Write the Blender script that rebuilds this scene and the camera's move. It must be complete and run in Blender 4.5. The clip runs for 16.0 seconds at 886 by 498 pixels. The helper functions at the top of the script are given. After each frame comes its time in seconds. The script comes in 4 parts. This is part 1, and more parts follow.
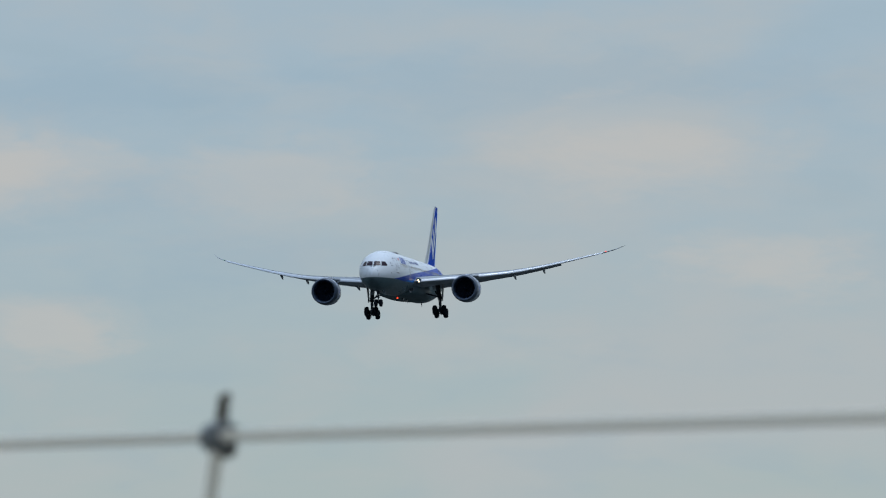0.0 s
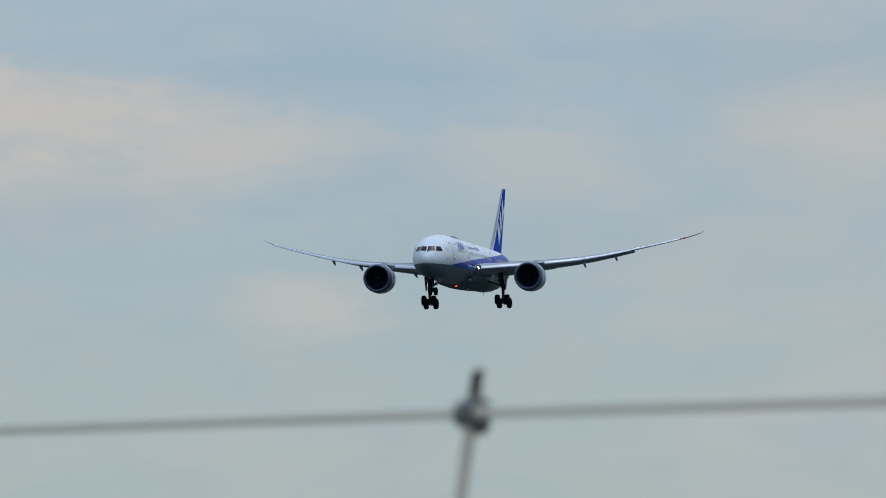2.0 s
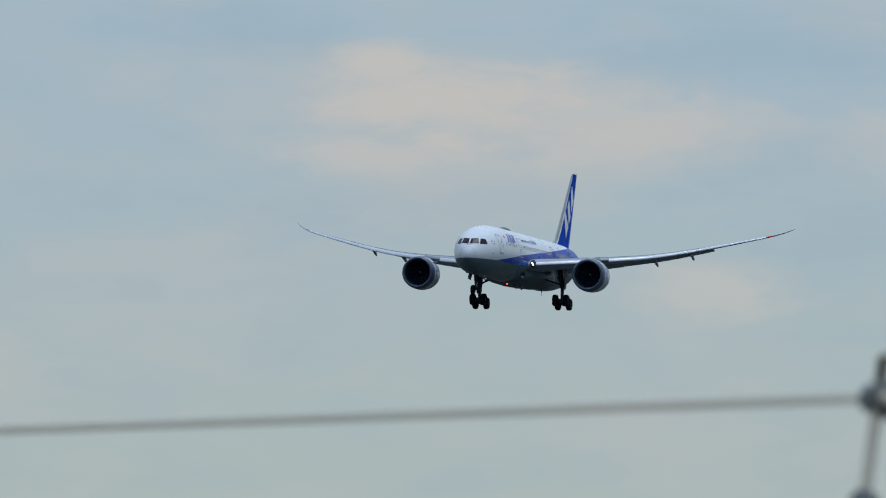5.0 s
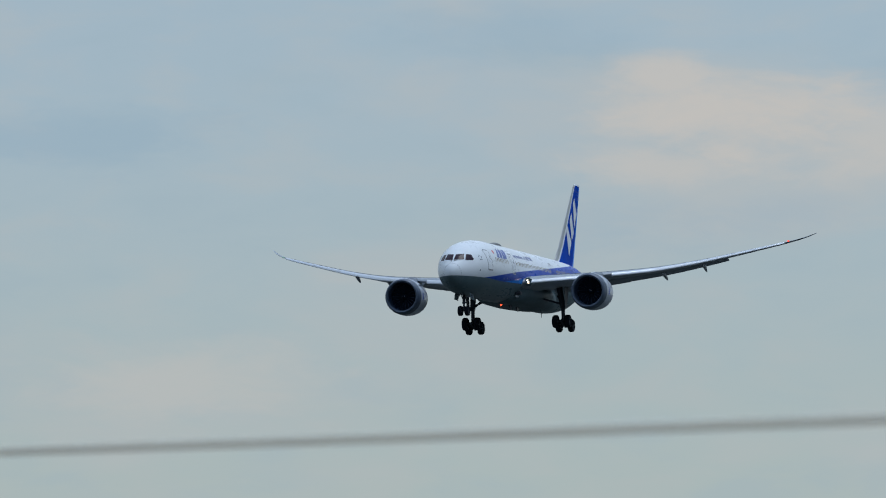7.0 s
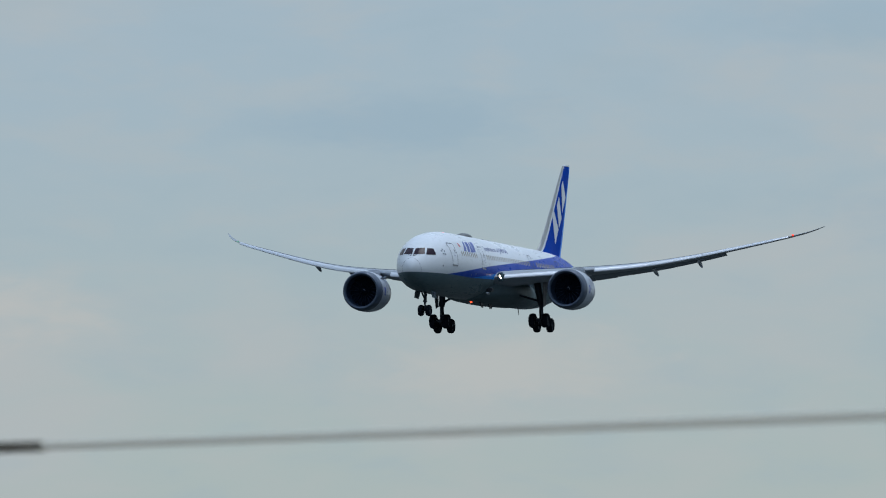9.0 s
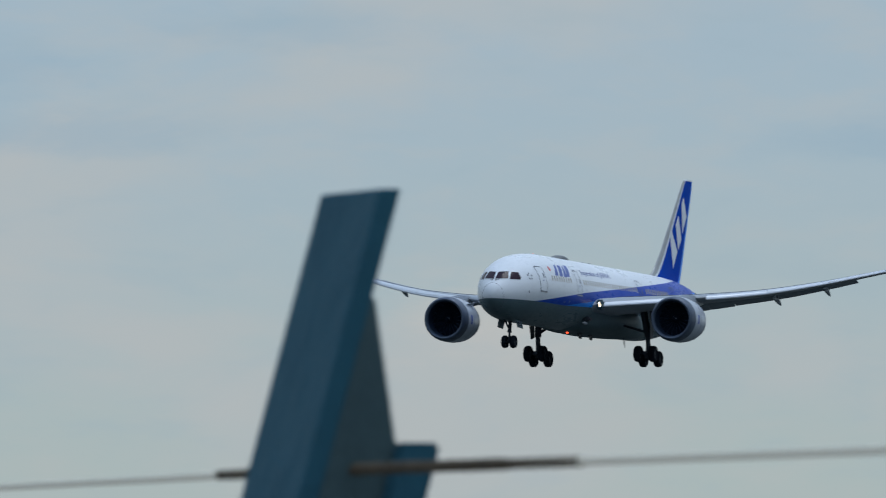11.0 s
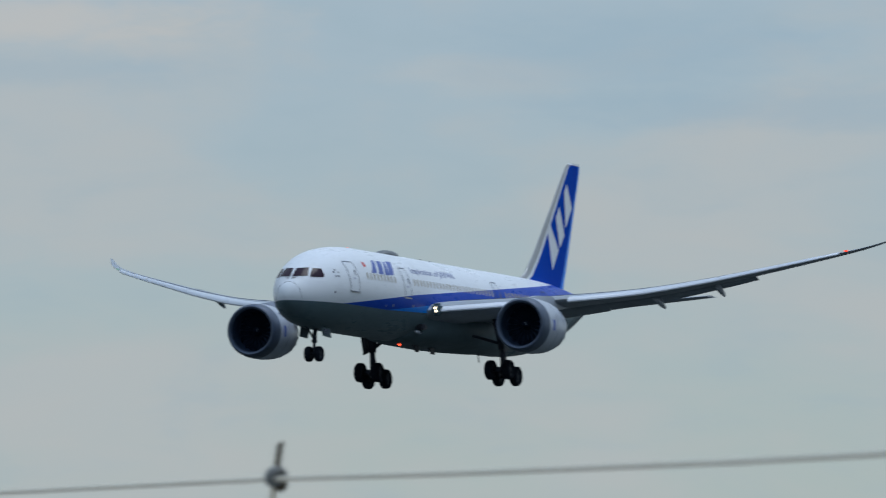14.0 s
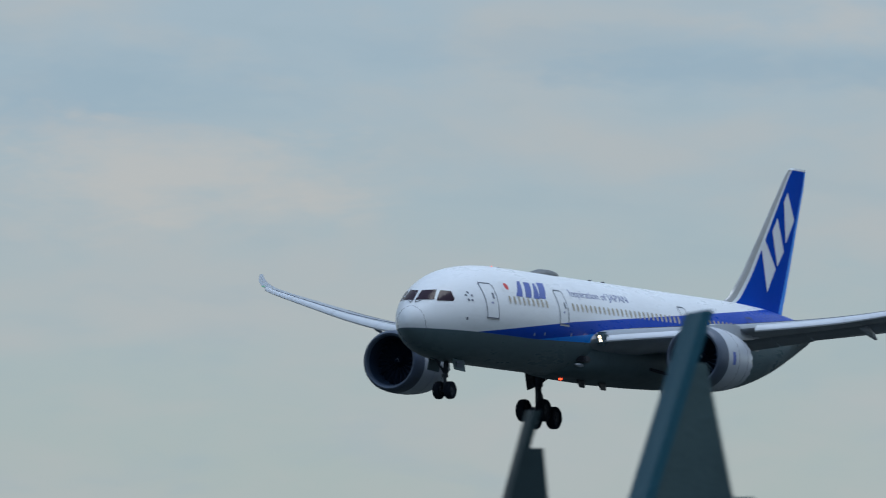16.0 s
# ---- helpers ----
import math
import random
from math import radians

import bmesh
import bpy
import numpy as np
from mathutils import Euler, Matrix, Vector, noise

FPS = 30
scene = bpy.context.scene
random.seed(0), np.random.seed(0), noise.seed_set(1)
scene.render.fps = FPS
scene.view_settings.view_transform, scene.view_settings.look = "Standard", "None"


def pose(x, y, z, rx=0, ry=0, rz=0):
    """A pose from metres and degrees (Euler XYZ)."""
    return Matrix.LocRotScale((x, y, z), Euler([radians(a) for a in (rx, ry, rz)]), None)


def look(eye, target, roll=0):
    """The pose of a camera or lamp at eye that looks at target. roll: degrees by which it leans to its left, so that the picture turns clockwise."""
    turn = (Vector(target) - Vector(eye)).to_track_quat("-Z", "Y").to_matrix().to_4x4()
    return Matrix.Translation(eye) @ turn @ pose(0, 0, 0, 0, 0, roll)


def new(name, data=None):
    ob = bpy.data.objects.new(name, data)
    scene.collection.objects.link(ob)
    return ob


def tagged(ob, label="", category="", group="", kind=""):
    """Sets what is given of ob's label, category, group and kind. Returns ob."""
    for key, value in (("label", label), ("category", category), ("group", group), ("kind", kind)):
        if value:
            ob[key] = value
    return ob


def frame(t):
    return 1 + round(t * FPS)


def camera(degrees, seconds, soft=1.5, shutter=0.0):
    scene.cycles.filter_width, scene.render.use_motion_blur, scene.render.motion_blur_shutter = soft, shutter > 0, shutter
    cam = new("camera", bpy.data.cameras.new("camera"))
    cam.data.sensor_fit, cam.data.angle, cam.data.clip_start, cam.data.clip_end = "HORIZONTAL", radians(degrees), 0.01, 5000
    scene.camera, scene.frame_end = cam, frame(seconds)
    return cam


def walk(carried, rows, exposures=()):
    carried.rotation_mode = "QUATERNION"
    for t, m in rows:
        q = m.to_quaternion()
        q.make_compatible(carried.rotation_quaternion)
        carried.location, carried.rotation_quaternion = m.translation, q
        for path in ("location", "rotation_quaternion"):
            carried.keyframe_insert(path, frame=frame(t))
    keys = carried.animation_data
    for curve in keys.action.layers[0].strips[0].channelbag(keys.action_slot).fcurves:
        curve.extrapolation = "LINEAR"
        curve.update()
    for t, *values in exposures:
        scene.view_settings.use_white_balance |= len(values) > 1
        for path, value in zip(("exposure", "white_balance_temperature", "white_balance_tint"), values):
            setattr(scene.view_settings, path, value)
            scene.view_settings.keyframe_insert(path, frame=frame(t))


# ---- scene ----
DEGREES = 4.2140
EYE = Vector((0.0, 0.0, 1.70))
cam = camera(DEGREES, 16.0, soft=1.05, shutter=0.25)
# a small iris: near fence wire is soft, the aircraft sharp
cam.data.dof.use_dof = True
cam.data.dof.focus_distance = 1400.0
cam.data.dof.aperture_fstop = 255.0

CAMERA = [  # seconds, pan to the left and tilt upward in degrees
    (0, 10.8866, 2.7290),
    (0.5, 11.2980, 2.7128),
    (1, 11.5426, 2.7155),
    (1.5, 11.8384, 2.6510),
    (2, 12.0911, 2.6161),
    (2.5, 12.2951, 2.6235),
    (3, 12.6020, 2.6376),
    (3.5, 12.9031, 2.5703),
    (4, 13.1155, 2.5435),
    (4.5, 13.4516, 2.4951),
    (5, 14.0243, 2.5435),
    (5.2, 14.1706, 2.5649),
    (7.3, 15.5203, 2.6010),
    (7.5, 15.6145, 2.5995),
    (8, 16.0343, 2.5340),
    (8.2, 16.1656, 2.5192),
    (10.3, 18.2702, 2.6043),
    (10.5, 18.4389, 2.6106),
    (11, 19.4848, 2.5944),
    (11.5, 20.0118, 2.5783),
    (12, 20.2296, 2.5218),
    (12.5, 20.8641, 2.4896),
    (13, 21.8562, 2.5319),
    (13.5, 22.2944, 2.5232),
    (14, 22.9907, 2.4721),
    (14.4, 24.5900, 2.4680),
    (14.5, 24.8956, 2.4671),
    (14.8, 25.4370, 2.4545),
    (15, 25.6701, 2.4474),
    (15.5, 26.3901, 2.4834),
    (16, 27.7990, 2.4942),
]
FLIGHT = [  # seconds, place in metres, heading offset, pitch, bank in degrees
    (0, -330.12, 1688.3, 77.64, -0.99, 0.63, 1.36),
    (0.5, -330.27, 1655.8, 75.60, -0.92, 0.76, 1.60),
    (1, -330.46, 1623.4, 73.79, -0.86, 0.82, 1.48),
    (1.5, -330.69, 1590.8, 72.55, -0.80, 0.81, 1.14),
    (2, -330.66, 1558.4, 70.50, -0.74, 0.84, 0.91),
    (2.5, -330.92, 1525.9, 69.14, -0.68, 0.86, 0.67),
    (3, -331.17, 1493.4, 67.76, -0.63, 0.86, 0.30),
    (3.5, -331.25, 1460.9, 65.69, -0.59, 0.91, -0.12),
    (4, -331.23, 1428.5, 63.86, -0.54, 0.97, -0.57),
    (4.5, -331.31, 1396.0, 62.19, -0.51, 1.00, -0.88),
    (5, -331.11, 1363.6, 60.87, -0.47, 1.03, -0.86),
    (5.2, -331.10, 1350.6, 60.24, -0.46, 1.11, -0.71),
    (7.3, -331.06, 1214.3, 53.67, -0.43, 1.12, 1.84),
    (7.5, -331.05, 1201.3, 53.04, -0.44, 1.06, 1.88),
    (8, -331.04, 1168.8, 51.47, -0.45, 0.94, 1.77),
    (8.2, -331.04, 1155.8, 50.85, -0.46, 0.83, 1.57),
    (10.3, -331.01, 1019.5, 44.25, -0.57, 0.74, -0.57),
    (10.5, -331.00, 1006.5, 43.62, -0.58, 0.82, -0.38),
    (11, -330.98, 974.1, 42.13, -0.62, 0.82, -0.00),
    (11.5, -331.04, 941.6, 40.42, -0.67, 0.81, 0.41),
    (12, -331.05, 909.1, 38.84, -0.71, 0.84, 0.84),
    (12.5, -330.78, 876.8, 37.22, -0.74, 0.89, 1.16),
    (13, -330.87, 844.3, 35.64, -0.77, 1.09, 1.23),
    (13.5, -330.88, 811.8, 33.93, -0.80, 1.34, 1.25),
    (14, -331.03, 779.3, 32.43, -0.84, 1.50, 1.22),
    (14.5, -330.93, 746.9, 30.73, -0.88, 1.64, 0.94),
    (15, -330.82, 714.5, 29.10, -0.93, 1.74, 0.71),
    (15.5, -331.17, 681.9, 27.66, -0.98, 1.70, 0.71),
    (16, -330.84, 649.6, 26.49, -1.03, 1.62, 0.49),
]


def way(bearing, elevation):
    """Unit vector: degrees to the left of +y, degrees above level."""
    b, e = radians(bearing), radians(elevation)
    return Vector((-math.sin(b) * math.cos(e), math.cos(b) * math.cos(e), math.sin(e)))


walk(cam, [(t, look(EYE, EYE + 100 * way(pan, tilt))) for t, pan, tilt in CAMERA])

# ---- sky, sun ----
world = bpy.data.worlds.new("sky")
scene.world = world
world.use_nodes = True


def nodes_of(tree):
    tree.nodes.clear()

    def add(kind, **values):
        node = tree.nodes.new(kind)
        for key, value in values.items():
            if key in node.inputs:
                node.inputs[key].default_value = value
        return node

    def link(a, b):
        tree.links.new(a, b)
    return add, link


def calc(add, link, op, a, b=None, c=None, clamp=False):
    node = add("ShaderNodeMath")
    node.operation = op
    node.use_clamp = clamp
    for k, v in enumerate((a, b, c)):
        if v is None:
            continue
        if isinstance(v, (int, float)):
            node.inputs[k].default_value = v
        else:
            link(v, node.inputs[k])
    return node.outputs[0]


def blend(add, link, factor, a, b):
    node = add("ShaderNodeMix")
    node.data_type = "RGBA"
    for k, v in ((0, factor), (6, a), (7, b)):
        if isinstance(v, (int, float)):
            node.inputs[k].default_value = v
        elif isinstance(v, tuple):
            node.inputs[k].default_value = (*v, 1)
        else:
            link(v, node.inputs[k])
    return node.outputs[2]


def ramp(add, link, value, lo, hi):
    node = add("ShaderNodeMapRange")
    node.interpolation_type = "SMOOTHSTEP"
    node.inputs[1].default_value, node.inputs[2].default_value = lo, hi
    link(value, node.inputs[0])
    return node.outputs[0]


# cloud banks and bluer gaps: bearing, elevation, half width, half height, strength
BANKS = [
    (12.8, 3.15, 0.62, 0.14, 0.5),
    (11.8, 3.11, 0.46, 0.12, 0.35),
    (9.9, 3.22, 0.68, 0.22, 0.6),
    (9.4, 2.65, 0.53, 0.17, 0.6),
    (12.8, 2.33, 0.40, 0.15, 0.6),
    (10.8, 2.27, 0.77, 0.12, 0.3),
    (14.3, 3.42, 0.28, 0.12, 0.85),
    (13.9, 3.22, 0.65, 0.29, 0.95),
    (13.1, 3.12, 0.80, 0.23, 0.7),
    (11.7, 3.08, 0.75, 0.22, 0.45),
    (14.4, 2.99, 0.46, 0.12, 0.7),
    (16.6, 1.96, 0.62, 0.19, 0.4),
    (19.2, 2.22, 0.56, 0.23, 0.5),
    (22.7, 3.30, 0.46, 0.09, 0.18),
    (25.0, 3.55, 1.17, 0.14, 0.6),
    (23.0, 3.30, 0.43, 0.12, 0.22),
    (29.1, 2.85, 1.02, 0.25, 0.6),
    (25.9, 3.57, 0.37, 0.14, 0.4),
]
GAPS = [
    (10.3, 3.51, 1.61, 0.19, 0.5),
    (12.3, 3.00, 0.68, 0.14, 0.4),
    (12.6, 3.46, 0.99, 0.19, 0.55),
    (14.6, 2.71, 0.71, 0.15, 0.5),
    (11.9, 2.65, 0.77, 0.19, 0.4),
    (17.1, 3.11, 0.68, 0.14, 0.7),
    (15.0, 3.62, 0.68, 0.17, 0.5),
    (13.8, 2.76, 0.49, 0.12, 0.4),
    (21.2, 3.13, 0.59, 0.11, 0.6),
    (20.4, 3.65, 0.68, 0.12, 0.5),
    (17.6, 3.11, 0.40, 0.11, 0.4),
    (21.8, 3.14, 0.87, 0.14, 0.6),
    (22.2, 3.42, 0.85, 0.22, 0.55),
    (26.3, 3.36, 1.17, 0.12, 0.9),
    (25.0, 3.33, 0.93, 0.11, 0.45),
    (29.4, 3.25, 0.99, 0.23, 0.7),
    (27.2, 3.42, 0.99, 0.14, 0.5),
]


def make_sky():
    add, link = nodes_of(world.node_tree)
    out = add("ShaderNodeOutputWorld")
    back = add("ShaderNodeBackground")
    link(back.outputs[0], out.inputs[0])
    sky = add("ShaderNodeTexSky")
    sky.sky_type = "NISHITA"
    sky.sun_disc = False
    sky.sun_elevation, sky.sun_rotation = radians(70), radians(50)
    clear = add("ShaderNodeMix")
    clear.data_type, clear.blend_type = "RGBA", "MULTIPLY"
    clear.inputs[0].default_value = 1.0
    link(sky.outputs[0], clear.inputs[6])
    clear.inputs[7].default_value = (0.09, 0.09, 0.09, 1)
    coord = add("ShaderNodeTexCoord")
    part_ = add("ShaderNodeSeparateXYZ")
    link(coord.outputs["Generated"], part_.inputs[0])
    dx, dy, dz = part_.outputs
    elev = calc(add, link, "MULTIPLY", calc(add, link, "ARCSINE", dz), 57.2958)
    bear = calc(add, link, "MULTIPLY", calc(add, link, "ARCTAN2", calc(add, link, "MULTIPLY", dx, -1.0), dy), 57.2958)
    flat = add("ShaderNodeCombineXYZ")
    link(bear, flat.inputs[0])
    link(calc(add, link, "MULTIPLY", elev, 2.6), flat.inputs[1])

    def noise_at(scale, detail, rough, distort, shift):
        move = add("ShaderNodeVectorMath")
        move.operation = "ADD"
        link(flat.outputs[0], move.inputs[0])
        move.inputs[1].default_value = shift
        tex = add("ShaderNodeTexNoise", Scale=scale, Detail=detail, Roughness=rough, Distortion=distort)
        link(move.outputs[0], tex.inputs["Vector"])
        return tex.outputs[0]

    broad = noise_at(0.42, 5.0, 0.52, 0.3, (3.1, 7.7, 0.4))
    fine = noise_at(1.3, 6.0, 0.55, 0.5, (11.0, 2.0, 5.0))
    # grey layer, from the haze low down to blue-grey higher up, brighter towards the zenith
    low = ramp(add, link, elev, 0.8, 3.9)
    layer = blend(add, link, low, (0.402, 0.478, 0.474), (0.352, 0.465, 0.556))
    layer = blend(add, link, ramp(add, link, elev, 8.0, 70.0), layer, (0.75, 1.08, 1.64))
    cover = ramp(add, link, broad, 0.42, 0.66)
    layer = blend(add, link, calc(add, link, "MULTIPLY", cover, 0.75), layer, (0.440, 0.480, 0.503))
    # mottled thin cloud: paler puffs and bluer slots between them
    mottle = noise_at(1.5, 7.0, 0.52, 0.25, (5.5, 1.2, 8.0))
    wisp = noise_at(5.5, 6.0, 0.6, 0.4, (2.0, 9.0, 3.0))
    layer = blend(add, link, calc(add, link, "MULTIPLY", ramp(add, link, mottle, 0.46, 0.70), 0.26), layer, (0.468, 0.485, 0.492))
    layer = blend(add, link, calc(add, link, "MULTIPLY", ramp(add, link, mottle, 0.50, 0.28), 0.26), layer, (0.315, 0.432, 0.510))
    for places, tint, much_all in ((GAPS, (0.285, 0.415, 0.525), 0.80), (BANKS, (0.550, 0.525, 0.500), 0.95)):
        total = None
        for b0, e0, wide, high, much in places:
            u = calc(add, link, "DIVIDE", calc(add, link, "SUBTRACT", bear, b0), wide)
            v = calc(add, link, "DIVIDE", calc(add, link, "SUBTRACT", elev, e0), high)
            d = calc(add, link, "SQRT", calc(add, link, "ADD", calc(add, link, "MULTIPLY", u, u), calc(add, link, "MULTIPLY", v, v)))
            d = calc(add, link, "ADD", d, calc(add, link, "MULTIPLY", calc(add, link, "SUBTRACT", fine, 0.5), 2.4))
            d = calc(add, link, "ADD", d, calc(add, link, "MULTIPLY", calc(add, link, "SUBTRACT", wisp, 0.5), 0.9))
            amount = calc(add, link, "MULTIPLY", calc(add, link, "SUBTRACT", 1.0, ramp(add, link, d, 0.1, 1.35)), much)
            total = amount if total is None else calc(add, link, "MAXIMUM", total, amount)
        layer = blend(add, link, calc(add, link, "MULTIPLY", total, much_all), layer, tint)
    # low sky behind the camera, unseen, made darker and bluer to shape the light
    low_behind = calc(add, link, "MULTIPLY", calc(add, link, "SUBTRACT", 1.0, ramp(add, link, dy, 0.05, 0.88)), calc(add, link, "SUBTRACT", 1.0, ramp(add, link, elev, 25.0, 70.0)))
    layer = blend(add, link, low_behind, layer, (0.320, 0.395, 0.460))
    link(blend(add, link, 0.93, clear.outputs[2], layer), back.inputs[0])
    back.inputs[1].default_value = 1.0


make_sky()
sun = new("sun", bpy.data.lights.new("sun", "SUN"))
sun.data.energy, sun.data.angle, sun.data.color = 1.05, radians(24), (0.94, 0.98, 1.0)
sun.matrix_world = look((0, 0, 50), Vector((0, 0, 50)) - 10 * way(-50, 70))
scene.view_settings.exposure = 0.0

# ---- materials ----
def paint(name, colour, rough=0.4, metal=0.0, coat=0.0, dirt=0.12, grain=6.0, bump=0.0, second=None, shine=0.5):
    """A painted, metal or rubber surface with stains at two scales."""
    m = bpy.data.materials.new(name)
    m.use_nodes = True
    add, link = nodes_of(m.node_tree)
    out = add("ShaderNodeOutputMaterial")
    body = add("ShaderNodeBsdfPrincipled", Roughness=rough, Metallic=metal)
    body.inputs["Coat Weight"].default_value = coat
    body.inputs["Specular IOR Level"].default_value = shine
    link(body.outputs[0], out.inputs[0])
    coord = add("ShaderNodeTexCoord")
    big = add("ShaderNodeTexNoise", Scale=grain * 0.12, Detail=4.0, Roughness=0.6)
    small = add("ShaderNodeTexNoise", Scale=grain, Detail=6.0, Roughness=0.65)
    for tex in (big, small):
        link(coord.outputs["Object"], tex.inputs["Vector"])
    mixed = calc(add, link, "ADD", calc(add, link, "MULTIPLY", big.outputs[0], 0.6), calc(add, link, "MULTIPLY", small.outputs[0], 0.4))
    spot = ramp(add, link, mixed, 0.38, 0.68)
    dark = second or tuple(c * 0.55 for c in colour)
    link(blend(add, link, calc(add, link, "MULTIPLY", spot, dirt), colour, dark), body.inputs["Base Color"])
    link(calc(add, link, "ADD", rough - 0.06, calc(add, link, "MULTIPLY", spot, 0.14)), body.inputs["Roughness"])
    if bump:
        relief = add("ShaderNodeBump", Strength=bump, Distance=0.01)
        link(small.outputs[0], relief.inputs["Height"])
        link(relief.outputs[0], body.inputs["Normal"])
    return m


def glow(name, colour, strength):
    m = bpy.data.materials.new(name)
    m.use_nodes = True
    add, link = nodes_of(m.node_tree)
    out = add("ShaderNodeOutputMaterial")
    lamp = add("ShaderNodeEmission", Strength=strength)
    lamp.inputs[0].default_value = (*colour, 1)
    link(lamp.outputs[0], out.inputs[0])
    return m


WHITE = paint("white_paint", (0.77, 0.81, 0.86), 0.38, coat=0.1, dirt=0.10, grain=2.0)
BLUE = paint("deep_blue_paint", (0.002, 0.060, 0.46), 0.55, coat=0.0, dirt=0.12, grain=2.0, shine=0.02)
SKYBLUE = paint("bright_blue_paint", (0.010, 0.28, 0.92), 0.45, coat=0.0, dirt=0.1, grain=2.0)
# grey paint with the underside's shade mixed into the colour
BELLY = paint("shaded_belly_grey", (0.105, 0.155, 0.178), 0.5, coat=0.0, shine=0.08, dirt=0.3, grain=1.5)
GREY = paint("light_grey_wing_paint", (0.31, 0.35, 0.40), 0.42, dirt=0.22, grain=2.5)
SLAT = paint("pale_slat_metal", (0.62, 0.66, 0.72), 0.35, metal=0.15, dirt=0.15, grain=2.5)
NACELLE = paint("nacelle_grey_paint", (0.45, 0.50, 0.58), 0.36, coat=0.2, dirt=0.2, grain=2.0)
LIP = paint("dull_inlet_lip", (0.085, 0.115, 0.17), 0.42, metal=0.2, dirt=0.3, grain=3.0)
# intake's inner shade and a navy haze tint are put into both colours
INLET = paint("inlet_liner_shaded", (0.020, 0.036, 0.068), 0.6, dirt=0.3, grain=3.0, shine=0.15)
FAN = paint("fan_recess_shade", (0.005, 0.011, 0.024), 0.9, metal=0.0, dirt=0.3, shine=0.05)
# navy tint of tyres and gear steel stands in for distant haze
RUBBER = paint("hazed_tyre_rubber", (0.009, 0.013, 0.022), 0.85, shine=0.12, dirt=0.4, grain=8.0)
STEEL = paint("hazed_gear_steel", (0.036, 0.045, 0.062), 0.55, metal=0.3, shine=0.25, dirt=0.4, grain=6.0)
HUB = paint("wheel_rim_grey", (0.034, 0.040, 0.052), 0.6, shine=0.2, dirt=0.3)
DOME = paint("grey_dome_paint", (0.13, 0.145, 0.155), 0.5, dirt=0.3, grain=3.0)
DARK = paint("dark_seal", (0.03, 0.035, 0.05), 0.5, dirt=0.2)
SEAM = paint("panel_seam_grey", (0.07, 0.09, 0.15), 0.5, dirt=0.2)
PANE = paint("cockpit_glass", (0.034, 0.019, 0.031), 0.14, dirt=0.2, shine=0.1)
CABIN = paint("cabin_window_shade", (0.40, 0.36, 0.30), 0.25, coat=0.3, dirt=0.15)
CAPTION = paint("caption_blue_paint", (0.31, 0.34, 0.50), 0.45, dirt=0.1, shine=0.2)
RED = paint("red_disc_paint", (0.62, 0.03, 0.03), 0.4, dirt=0.1)
LETTER = paint("letter_blue_paint", (0.07, 0.12, 0.42), 0.4, dirt=0.1)
BARE = paint("worn_leading_edge_metal", (0.42, 0.43, 0.44), 0.38, metal=0.5, dirt=0.45, grain=1.5)
ZINC = paint("galvanised_steel", (0.024, 0.096, 0.138), 0.75, metal=0.0, dirt=0.45, shine=0.12, grain=60.0, bump=0.25, second=(0.022, 0.064, 0.096))
# same steel as ZINC; the rear leg's greyer light is put into the colour
SIDELIT_ZINC = paint("sidelit_galvanised_steel", (0.060, 0.100, 0.110), 0.75, dirt=0.6, shine=0.12, grain=45.0, bump=0.25, second=(0.028, 0.050, 0.064))
WIRE = paint("zinc_wire", (0.80, 0.72, 0.58), 0.45, metal=0.2, dirt=0.06, grain=120.0)
# the fence steel again, with the far post's shade painted in
SHADED_ZINC = paint("shaded_galvanised_steel", (0.022, 0.040, 0.047), 0.75, dirt=0.5, shine=0.12, grain=50.0, bump=0.25)
RUST = paint("rusty_tie_wire", (0.062, 0.043, 0.021), 0.8, dirt=0.6, grain=250.0, bump=0.4, second=(0.025, 0.018, 0.014))
KNOT = paint("weathered_wire_knot", (0.20, 0.215, 0.215), 0.4, metal=0.3, dirt=0.6, grain=300.0, bump=0.3, second=(0.075, 0.050, 0.028))
LAMP = glow("landing_light", (1.0, 0.82, 0.58), 4.0)
BEACON = glow("red_beacon_light", (1.0, 0.07, 0.025), 2.8)
NAV_RED = glow("red_wingtip_light", (1.0, 0.07, 0.04), 1.6)
NAV_GREEN = glow("green_wingtip_light", (0.2, 0.7, 0.5), 0.5)


